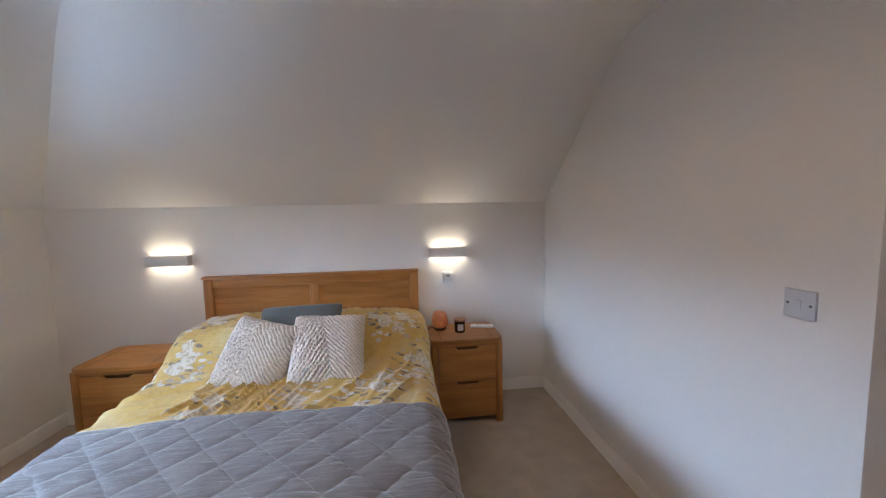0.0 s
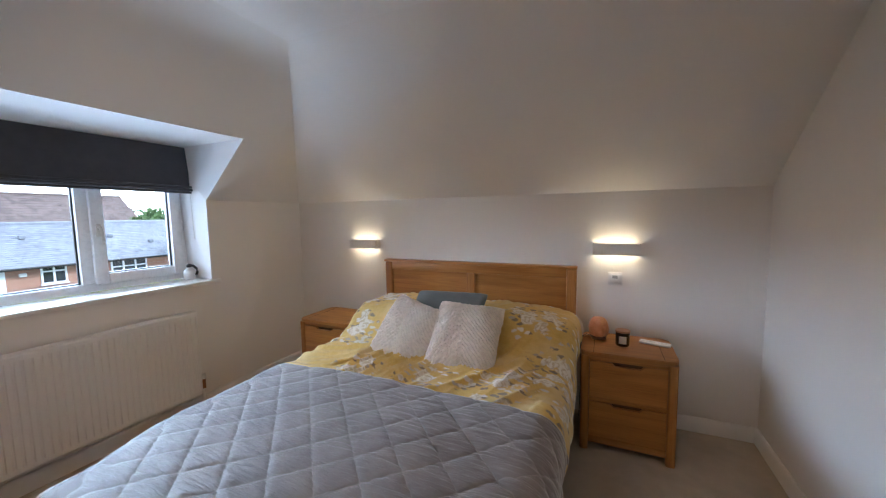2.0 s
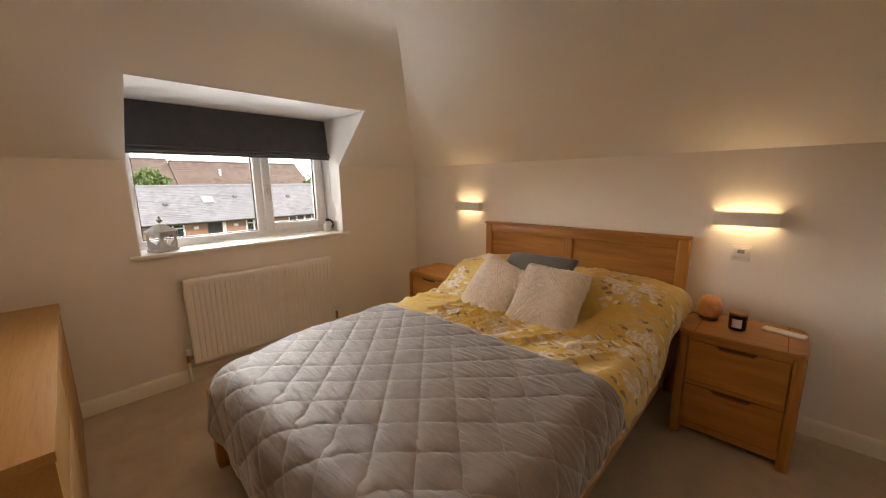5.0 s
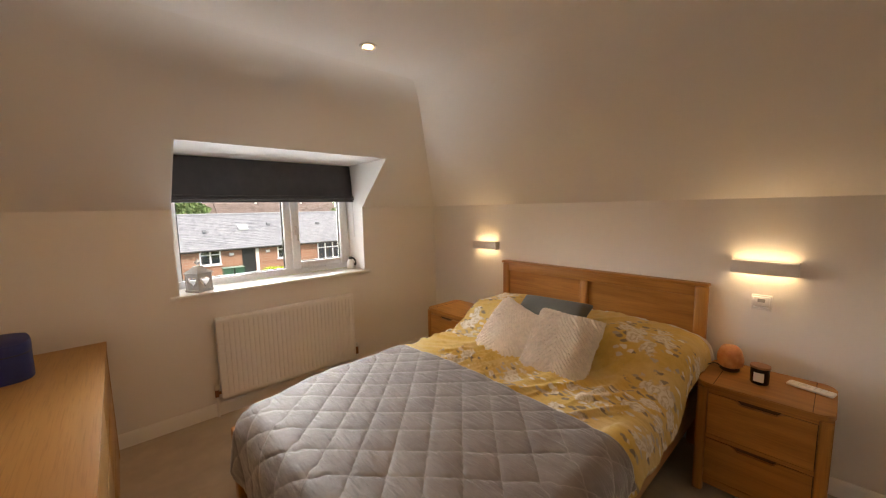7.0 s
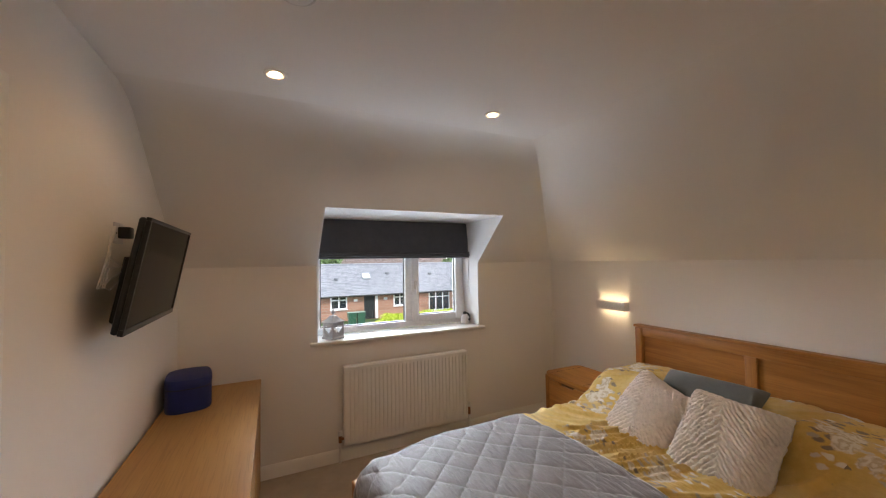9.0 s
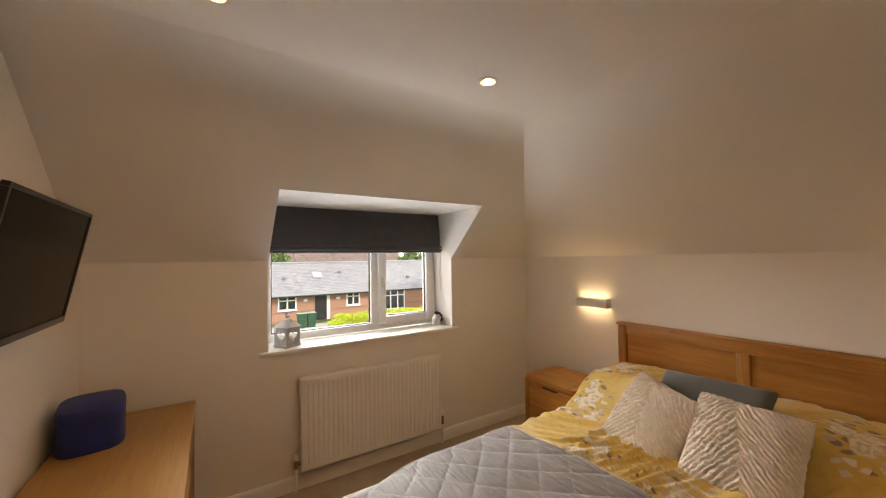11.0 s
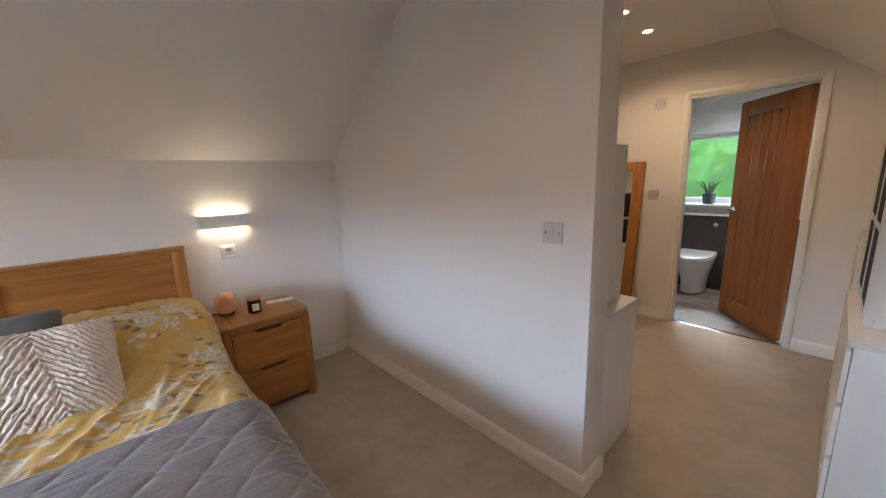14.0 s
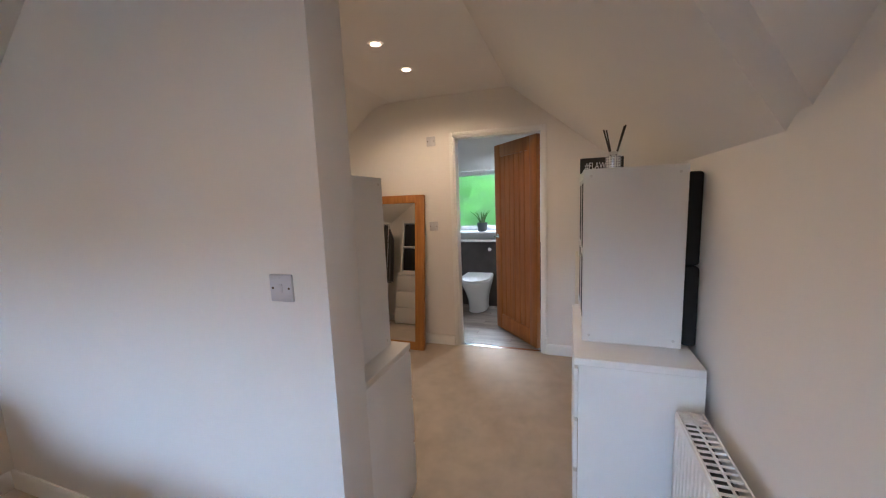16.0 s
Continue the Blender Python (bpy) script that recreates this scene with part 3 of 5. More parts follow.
def bed_top(x, y, folds=1.0):
    """Height of the made bed: x from the bed's middle."""
    z = 0.568 + 0.012 * math.cos(x * 1.8)
    ph = soft((y - 2.08) / 0.34) * (1 - 0.25 * soft((y - 2.68) / 0.14))
    z -= 0.028 * soft((1.95 - y) / 0.9)
    lob = 0.93 + 0.07 * math.cos((abs(x) - 0.38) * 5.5)
    edge = 1 - 0.26 * soft((abs(x) - 0.66) / 0.10)
    z += 0.192 * ph * lob * edge
    z += 0.010 * noise.noise((x * 3.2, y * 2.2, 1.7)) + 0.006 * folds * noise.noise((x * 9, y * 7, 4.1))
    a = radians(22 + 42 * soft((x + 0.55) / 0.75))
    al, ac = x * math.cos(a) + y * math.sin(a), y * math.cos(a) - x * math.sin(a)
    fold = max(0.0, 1 - abs(noise.noise((al * 1.6, ac * 8.5, 8.0))) * 3.0) ** 1.5
    fold2 = max(0.0, 1 - abs(noise.noise((al * 2.6 + 9.0, ac * 15.0, 3.0))) * 3.2) ** 1.5
    fold3 = max(0.0, 1 - abs(noise.noise((x * 7.0, y * 9.0, 5.0))) * 3.5)
    slack = soft((y - 1.52) / 0.12) * (1 - 0.55 * soft((y - 2.1) / 0.15))
    z += folds * (0.021 * fold + 0.008 * fold2 + 0.004 * fold3) * slack
    return z


def draped(s, t, hw, y_head, y_foot, lift, drop_r=0.075, lean=1.36, folds=1.0):
    """Where a cloth's point (s across, t along from the head) lies on the bed: flat on top, hanging past the edges."""
    hw = hw - 0.045 if s < 0 else hw + 0.014
    hw -= (0.105 if s < 0 else 0.05) * soft((y_foot + 0.42 - t) / 0.45)
    ox = max(0.0, abs(s) - hw)
    oy = max(0.0, y_foot - t)
    m = math.hypot(ox, oy)
    if ox > 0 and oy > 0:
        k = max(ox, oy) / m
        ox, oy, m = ox * k, oy * k, m * k
    bx, by = max(-hw, min(hw, s)), max(y_foot, t)
    z = bed_top(bx, by, folds) + lift
    if m <= 1e-9:
        return Vector((BX + bx, by, z))
    dx, dy = math.copysign(ox / m, s), -oy / m
    th = min(m / drop_r, lean)
    out = drop_r * math.sin(th) + max(0.0, m - drop_r * lean) * math.cos(lean)
    down = drop_r * (1 - math.cos(th)) + max(0.0, m - drop_r * lean) * math.sin(lean)
    along = by * 1.0 if ox > oy else bx
    wav = noise.noise((along * 6.0, m * 1.5, 3.3 + dx)) * 0.022 * soft((m - 0.06) / 0.2)
    return Vector((BX + bx + dx * (out + wav + lift * 0.6), by + dy * (out + wav + lift * 0.6), z - down))


SPRAYS = ((0.56, 2.42, 0.20), (0.80, 2.05, 0.24), (0.58, 1.93, 0.12), (0.47, 1.78, 0.18), (-0.62, 2.56, 0.18), (-0.60, 2.15, 0.18), (0.93, 1.75, 0.22), (0.12, 1.75, 0.15), (-0.28, 1.74, 0.15), (0.92, 1.32, 0.22), (-0.92, 2.0, 0.2), (-0.9, 2.5, 0.2), (0.95, 2.45, 0.18))


def floral(name):
    """Mustard cotton with sprays of pale roses and taupe leaves."""
    m, nt, b = material(name)
    uv = nt.nodes.new("ShaderNodeUVMap").outputs[0]
    warp = nodes_noise(nt, 16.0, 3, 0.5, uv)

    def shifted(k):
        add = nt.nodes.new("ShaderNodeVectorMath")
        add.operation = "MULTIPLY_ADD"
        nt.links.new(warp.outputs["Color"], add.inputs[0])
        add.inputs[1].default_value = (k, k, 0)
        nt.links.new(uv, add.inputs[2])
        return add.outputs[0]

    def cells(scale, vec, jitter=1.0):
        v = nt.nodes.new("ShaderNodeTexVoronoi")
        v.voronoi_dimensions = "2D"
        v.inputs["Scale"].default_value, v.inputs["Randomness"].default_value = scale, jitter
        nt.links.new(vec, v.inputs["Vector"])
        return v

    def below(val, a, soft_w=0.03):
        return ramp(nt, val, [(max(0, a - soft_w), (1, 1, 1)), (a + soft_w, (0, 0, 0))])
    close = None
    for cx, cy, r in SPRAYS:
        far = nt.nodes.new("ShaderNodeVectorMath")
        far.operation = "DISTANCE"
        nt.links.new(uv, far.inputs[0])
        far.inputs[1].default_value = (cx, cy, 0)
        near = maths(nt, "SUBTRACT", 1.0, maths(nt, "DIVIDE", far.outputs["Value"], r))
        close = near if close is None else maths(nt, "MAXIMUM", close, near)
    close = maths(nt, "MAXIMUM", close, -0.6)
    where = maths(nt, "ADD", close, maths(nt, "MULTIPLY", maths(nt, "SUBTRACT", nodes_noise(nt, 11.0, 3, 0.6, uv).outputs[0], 0.5), 1.5))
    spray = ramp(nt, where, [(0.22, (0, 0, 0)), (0.30, (1, 1, 1))])
    wide = ramp(nt, where, [(0.01, (0, 0, 0)), (0.08, (1, 1, 1))])
    big = cells(9.0, shifted(0.06), 1.0)
    ragged = maths(nt, "ADD", big.outputs["Distance"], maths(nt, "MULTIPLY", maths(nt, "SUBTRACT", nodes_noise(nt, 38, 3, 0.6, uv).outputs[0], 0.5), 0.30))
    rose = below(ragged, 0.40, 0.04)
    turns = maths(nt, "SINE", maths(nt, "ADD", maths(nt, "MULTIPLY", ragged, 20.0), maths(nt, "MULTIPLY", warp.outputs[0], 30.0)))
    petal = ramp(nt, maths(nt, "ADD", maths(nt, "MULTIPLY", turns, 0.5), 0.5), [(0.0, (0.56, 0.47, 0.32)), (0.35, (0.68, 0.61, 0.48)), (0.8, (0.75, 0.70, 0.60))])
    st = nt.nodes.new("ShaderNodeMapping")
    st.inputs["Scale"].default_value, st.inputs["Rotation"].default_value = (1.0, 2.1, 1.0), (0, 0, radians(35))
    nt.links.new(shifted(0.05), st.inputs["Vector"])
    leaf = cells(17.0, st.outputs[0])
    leaves = below(leaf.outputs["Distance"], 0.34, 0.08)
    sep = nt.nodes.new("ShaderNodeSeparateColor")
    nt.links.new(leaf.outputs["Color"], sep.inputs[0])
    keep = ramp(nt, sep.outputs[1], [(0.30, (0, 0, 0)), (0.34, (1, 1, 1))])
    tone = ramp(nt, sep.outputs[0], [(0.2, (0.24, 0.19, 0.125)), (0.45, (0.35, 0.29, 0.20)), (0.6, (0.50, 0.44, 0.34)), (0.8, (0.78, 0.74, 0.66))])
    fine = nodes_noise(nt, 30, 3, 0.6, uv)
    ground = ramp(nt, fine.outputs[0], [(0.3, (0.60, 0.40, 0.095)), (0.7, (0.68, 0.475, 0.135))])
    pale = nodes_noise(nt, 4.2, 2, 0.5, uv)
    ground = blend(nt, ramp(nt, pale.outputs[0], [(0.45, (0, 0, 0)), (0.75, (0.6, 0.6, 0.6))]), ground, (0.72, 0.62, 0.36))
    c = blend(nt, blend(nt, 1.0, blend(nt, 1.0, leaves, wide, "MULTIPLY"), keep, "MULTIPLY"), ground, tone)
    c = blend(nt, blend(nt, 1.0, rose, spray, "MULTIPLY"), c, petal)
    nt.links.new(c, b.inputs["Base Color"])
    b.inputs["Roughness"].default_value = 0.82
    b.inputs["Sheen Weight"].default_value = 0.15
    mp = nt.nodes.new("ShaderNodeMapping")
    mp.inputs["Scale"].default_value = (9, 26, 1)
    nt.links.new(uv, mp.inputs["Vector"])
    w = nodes_noise(nt, 1.0, 4, 0.55, mp.outputs[0])
    bump(nt, b, w.outputs[0], 0.6, 0.016)
    return m


def cloth_grid(bm, nu, nv, place, coords):
    """A cloth surface that keeps its own flat coordinates."""
    g = surface(bm, nu, nv, place)
    lay = bm.loops.layers.uv.new("cloth")
    flat = {g[i][j]: coords(i / nu, j / nv) for i in range(nu + 1) for j in range(nv + 1)}
    for f in bm.faces:
        for lp in f.loops:
            lp[lay].uv = flat[lp.vert]


M_FLORAL = floral("mustard_floral_cotton")
bm = bmesh.new()
DS = 0.685 + 0.24
cloth_grid(bm, 240, 260, lambda u, v: draped(-DS + 2 * DS * u, 2.79 - v * 2.06, 0.685, 2.79, 0.69, 0.012, 0.10, 1.42), lambda u, v: (-DS + 2 * DS * u, 2.79 - v * 2.06))
duvet = solid("duvet", bm, M_FLORAL, "mustard yellow duvet with white rose sprays, spread over the bed", "duvet", deg=80)
edge = [draped(-DS + 2 * DS * i / 80, 2.79, 0.685, 2.79, 0.69, 0.016, 0.10, 1.42) for i in range(81)]
part("top_hem", tube(bmesh.new(), edge, 0.009, 8), M_SHEET, duvet, "pale turned hem at the head")
md = duvet.modifiers.new("thick", "SOLIDIFY")
md.thickness, md.offset = 0.012, 1.0

QS = 0.132
TL, TR, TF = 0.665 + 0.235, 0.665 + 0.22, 0.33


def throw_st(u, v):
    s = -TL + (TL + TR) * u
    y_top = 1.615 - 0.05 * s * s
    return s, y_top - v * (y_top - 0.67 + TF)


def seam(s, t):
    """Distance to the nearest row of quilting stitches."""
    a, c = (s + t) / math.sqrt(2) / QS, (s - t) / math.sqrt(2) / QS
    return abs(a - round(a)) * QS, abs(c - round(c)) * QS


def throw_at(u, v):
    s, t = throw_st(u, v)
    p = draped(s, t, 0.665, 2.79, 0.68, 0.034, 0.11, 1.46, 0.0)
    da, dc = seam(s, t)
    puff = 0.0065 * (1 - math.exp(-da / 0.010)) * (1 - math.exp(-dc / 0.010))
    near = math.exp(-min(da, dc) / 0.03)
    puff += (0.0016 + 0.0022 * near) * noise.noise((s * 12 + t * 3, t * 60, 2.0))
    e = 0.004
    p1 = draped(s + e, t, 0.665, 2.79, 0.68, 0.034, 0.11, 1.46, 0.0)
    p2 = draped(s, t + e, 0.665, 2.79, 0.68, 0.034, 0.11, 1.46, 0.0)
    n = (p1 - p).cross(p2 - p)
    n = n.normalized() if n.length > 1e-12 else Vector((0, 0, 1))
    return p + n * puff


def quilted_velvet(name):
    """Grey velvet: stitched seams paler, their sheen put into the colour, puckers running off them."""
    m, nt, b = material(name)
    uv = nt.nodes.new("ShaderNodeUVMap").outputs[0]
    mp = nt.nodes.new("ShaderNodeMapping")
    mp.inputs["Rotation"].default_value = (0, 0, radians(45))
    mp.inputs["Scale"].default_value = (1 / QS, 1 / QS, 1)
    nt.links.new(uv, mp.inputs["Vector"])
    sp = nt.nodes.new("ShaderNodeSeparateXYZ")
    nt.links.new(mp.outputs[0], sp.inputs[0])
    d = []
    for k in (0, 1):
        f = maths(nt, "ABSOLUTE", maths(nt, "SUBTRACT", maths(nt, "FRACT", maths(nt, "ADD", sp.outputs[k], 100.5)), 0.5))
        d.append(f)
    line = maths(nt, "MINIMUM", d[0], d[1])
    seam_sheen = ramp(nt, line, [(0.012, (1, 1, 1)), (0.03, (0, 0, 0))])
    n1 = nodes_noise(nt, 9.0, 5, 0.6)
    nap = ramp(nt, n1.outputs[0], [(0.3, (0.165, 0.150, 0.150)), (0.7, (0.24, 0.22, 0.22))])
    c = blend(nt, maths(nt, "MULTIPLY", seam_sheen, 0.3), nap, (0.48, 0.44, 0.43))
    nt.links.new(c, b.inputs["Base Color"])
    b.inputs["Roughness"].default_value = 0.5
    b.inputs["Sheen Weight"].default_value = 0.8
    b.inputs["Sheen Roughness"].default_value = 0.35
    mp2 = nt.nodes.new("ShaderNodeMapping")
    mp2.inputs["Scale"].default_value = (11, 60, 1)
    nt.links.new(uv, mp2.inputs["Vector"])
    n2 = nodes_noise(nt, 1.0, 3, 0.55, mp2.outputs[0])
    n3 = nodes_noise(nt, 500, 2)
    h = maths(nt, "ADD", n2.outputs[0], maths(nt, "MULTIPLY", n3.outputs[0], 0.15))
    bump(nt, b, h, 0.7, 0.009)
    return m


M_THROW = quilted_velvet("quilted_grey_velvet")
bm = bmesh.new()
cloth_grid(bm, 300, 200, throw_at, throw_st)
throw = solid("quilted_throw", bm, M_THROW, "grey velvet throw quilted in diamonds over the foot of the bed", "throw", deg=80)
edge = [throw_at(i / 60, 0.0) for i in range(61)] + [throw_at(1.0, i / 50) for i in range(1, 51)] + [throw_at(1 - i / 60, 1.0) for i in range(1, 61)] + [throw_at(0.0, 1 - i / 50) for i in range(1, 51)]
part("hem", tube(bmesh.new(), edge, 0.0075, 8), M_THROW, throw, "stitched rolled hem")
md = throw.modifiers.new("thick", "SOLIDIFY")
md.thickness, md.offset = 0.010, -1.0


def cushion(name, mat, label, size, m, ridges=True, fat=0.075, seed=0.0):
    """A square cushion in its own xz plane, front towards -y, with chevron pile ridges."""
    bm = bmesh.new()
    n = 150 if ridges else 40

    def face(u, v, side):
        a, c = 2 * u - 1, 2 * v - 1
        pinch = 1 - 0.07 * (1 - a * a) * abs(c) ** 3
        x = a * size[0] / 2 * (1 - 0.06 * (1 - c * c) * abs(a) ** 3)
        z = c * size[1] / 2 * pinch
        x, z = x * (1 - 0.04 * (a * c) ** 6), z * (1 - 0.04 * (a * c) ** 6)
        bulge = fat * max(0.0, (1 - a ** 4) * (1 - c ** 4)) ** 0.55
        if ridges:
            ph = (z + abs(x + 0.03 * math.sin(z * 9)) * 1.25) / 0.030 + 0.4 * noise.noise((x * 20, z * 20, seed)) + 0.15 * noise.noise((x * 70, z * 70, seed + 3))
            bulge += 0.018 * (0.9 + 0.6 * noise.noise((x * 50, z * 50, seed + 4))) * (abs(math.sin(ph * math.pi)) ** 0.7 - 0.5) * min(1.0, 4 * (1 - max(abs(a), abs(c))) + 0.35)
            bulge += 0.006 * noise.noise((x * 90, z * 90, seed + 2))
            x += 0.004 * noise.noise((x * 40, z * 50, seed + 7))
            z += 0.005 * noise.noise((x * 45, z * 40, seed + 9)) * max(abs(a), abs(c)) ** 4
        bulge += 0.008 * noise.noise((x * 8, z * 8, seed + 5))
        return (x, -side * max(0.002, bulge), z)

    for side in (1, -1):
        surface(bm, n, n, lambda u, v: face(u, v, side))
    bmesh.ops.remove_doubles(bm, verts=bm.verts[:], dist=0.0005)
    bmesh.ops.recalc_face_normals(bm, faces=bm.faces[:])
    ob = solid(name, bm, mat, label, "cushion", group="", deg=180)
    ob.matrix_world = m
    return ob


cushion("cushion", M_FLEECE, "cream fleece cushion with chevron ridges, slumped on the duvet", (0.400, 0.450), pose(-0.672, 2.080, 0.680, -35, 0, -9) @ pose(0, 0, 0, 0, 12, 0), True, 0.085, 1.0)
cushion("cushion", M_FLEECE, "cream fleece cushion with chevron ridges, leaning on the pillows", (0.410, 0.450), pose(-0.292, 2.084, 0.698, -43, 0, 7) @ pose(0, 0, 0, 0, 4, 0), True, 0.085, 5.0)
cushion("cushion", M_GREYPILLOW, "flat slate grey cushion lying behind the fleece ones", (0.49, 0.32), pose(-0.48, 2.262, 0.812, -62, 0, 5), False, 0.045, 9.0)


# ---- bedside cabinets ----
def rounded_rect(x0, x1, y0, y1, r, n=5):
    out = []
    for cx, cy, a0 in ((x1 - r, y0 + r, -90), (x1 - r, y1 - r, 0), (x0 + r, y1 - r, 90), (x0 + r, y0 + r, 180)):
        for i in range(n + 1):
            a = radians(a0 + 90 * i / n)
            out.append((cx + r * math.cos(a), cy + r * math.sin(a)))
    return out


def bedside(label, x, y):
    """Two-drawer oak cabinet; its front towards -y, its base's front middle at the origin."""
    t = thing("bedside_cabinet", label, "bedside cabinet", (x, y, 0), group="bedside cabinets")
    w, d, h = 0.250, 0.405, 0.60
    bm = prismm(rounded_rect(-w, w, 0.0, d, 0.06), "z", h - 0.026, h)
    bmesh.ops.bevel(bm, geom=[e for e in bm.edges if abs(e.verts[0].co.z - e.verts[1].co.z) < 1e-5], offset=0.004, segments=2, affect="EDGES")
    part("top", bm, M_OAK_X, t)
    for sx in (-1, 1):
        part("top_end_band", boxm(sx * 0.178 - 0.0015, sx * 0.178 + 0.0015, 0.012, d - 0.012, h - 0.001, h + 0.0006), M_JOINT_AND_SHADE, t, "fine joint line")
        part("side", boxm(sx * (w - 0.024), sx * (w - 0.006), 0.03, d - 0.015, 0.045, h - 0.026), M_OAK_Y, t)
        for y0 in (0.008, d - 0.055):
            pr = rounded_rect(min(sx * (w - 0.05), sx * (w - 0.004)), max(sx * (w - 0.05), sx * (w - 0.004)), y0, y0 + 0.05, 0.014, 3)
            part("leg", prismm(pr, "z", 0.0, h - 0.026), M_OAK_Z, t)
    part("back", boxm(-w + 0.05, w - 0.05, d - 0.02, d - 0.008, 0.05, h - 0.03), M_OAK_X, t)
    part("top_rail", boxm(-w + 0.05, w - 0.05, 0.016, 0.04, h - 0.050, h - 0.026), M_OAK_X, t)
    part("middle_rail", boxm(-w + 0.05, w - 0.05, 0.016, 0.04, 0.305, 0.325), M_OAK_X, t)
    part("bottom_rail", boxm(-w + 0.05, w - 0.05, 0.016, 0.04, 0.045, 0.085, 0.003), M_OAK_X, t)
    # dark board: the shade between the drawer fronts put into its colour
    part("carcass_shadow_board", boxm(-w + 0.05, w - 0.05, 0.045, 0.055, 0.06, h - 0.03), M_JOINT_AND_SHADE, t)
    for z0, z1 in ((0.089, 0.301), (0.329, 0.546)):
        a = w - 0.053
        pts = [(-a, z0), (a, z0), (a, z1), (0.095, z1), (0.080, z1 - 0.004), (0.066, z1 - 0.020), (-0.066, z1 - 0.020), (-0.080, z1 - 0.004), (-0.095, z1), (-a, z1)]
        dr = part("drawer_front", prismm(pts, "y", 0.012, 0.032), M_OAK_X, t)
        # dark strip behind the cut-out, its colour standing for the shade inside
        part("finger_pull_shade", boxm(-0.066, 0.066, 0.034, 0.040, z1 - 0.024, z1 + 0.001), M_JOINT_AND_SHADE, dr, "dark strip for the shade in the finger recess")
    return t


bedside("two-drawer oak bedside cabinet with a salt lamp and candle", 0.560, 2.395)
bedside("two-drawer oak bedside cabinet in the corner by the window wall", -1.548, 2.308)

# things on the cabinet
salt = thing("salt_lamp", "pink rock-salt lamp on a dark wooden base", "lamp", (0.402, 2.668, 0.60))
m, nt, b = material("rock_salt")
n1 = nodes_noise(nt, 28, 5)
nt.links.new(ramp(nt, n1.outputs[0], [(0.3, (0.60, 0.25, 0.10)), (0.7, (0.80, 0.45, 0.24))]), b.inputs["Base Color"])
b.inputs["Roughness"].default_value = 0.45
b.inputs["Subsurface Weight"].default_value = 0.4
b.inputs["Subsurface Radius"].default_value = (0.03, 0.012, 0.006)
bump(nt, b, n1.outputs[0], 0.5, 0.006)
bm = bmesh.new()
lathe(bm, [(0, 0), (0.042, 0), (0.046, 0.006), (0.044, 0.018), (0, 0.019)])
part("base", bm, M_BRONZE, salt, "dark wooden base")
bm = bmesh.new()
lathe(bm, [(0.040, 0.019), (0.056, 0.035), (0.060, 0.065), (0.056, 0.095), (0.048, 0.118), (0.034, 0.134), (0.012, 0.140), (0, 0.141)], seg=28,
      wob=lambda a, z: 1 + 0.10 * noise.noise((2.4 * math.cos(a), 2.4 * math.sin(a), z * 14)) + 0.05 * math.cos(5 * a))
part("rock", bm, m, salt)
part("cord", tube(bmesh.new(), [(-0.03, 0, 0.01), (-0.07, 0, 0.02), (-0.098, -0.005, 0.0), (-0.105, -0.02, -0.08), (-0.10, -0.03, -0.3), (-0.11, 0.06, -0.58)], 0.003, 8), M_BLACK, salt, "black mains cord")

can = thing("candle", "scented candle in a black glass tumbler with a copper lid", "candle", (0.538, 2.585, 0.60))
bm = bmesh.new()
lathe(bm, [(0, 0), (0.034, 0), (0.038, 0.006), (0.039, 0.082), (0, 0.083)])
part("tumbler", bm, paint("black_glass", (0.012, 0.010, 0.010), 0.15, 0.05), can)
bm = bmesh.new()
lathe(bm, [(0, 0.083), (0.041, 0.083), (0.042, 0.088), (0.041, 0.094), (0, 0.095)])
part("lid", bm, paint("copper_lid", (0.42, 0.22, 0.12), 0.35, 0.05, 60, 0.02, 0.7), can, "copper lid")
bm = bmesh.new()
g = surface(bm, 8, 4, lambda u, v: (0.0398 * math.cos(radians(-122 + 62 * u)), 0.0398 * math.sin(radians(-122 + 62 * u)), 0.018 + 0.046 * v))
part("paper_label", bm, M_PLASTIC, can, "white paper label")

rem = thing("remote_control", "white remote control lying on the cabinet", "remote control", (0.719, 2.667, 0.60), -14)
part("body", boxm(-0.085, 0.085, -0.028, 0.028, 0, 0.014, 0.006, 3), M_PVC, rem)
for i in range(7):
    for j in range(3):
        bm = cylm((-0.062 + i * 0.02, -0.015 + j * 0.015, 0.0135), (-0.062 + i * 0.02, -0.015 + j * 0.015, 0.0152), 0.0026, seg=8)
        part("button", bm, M_SILVER, rem)


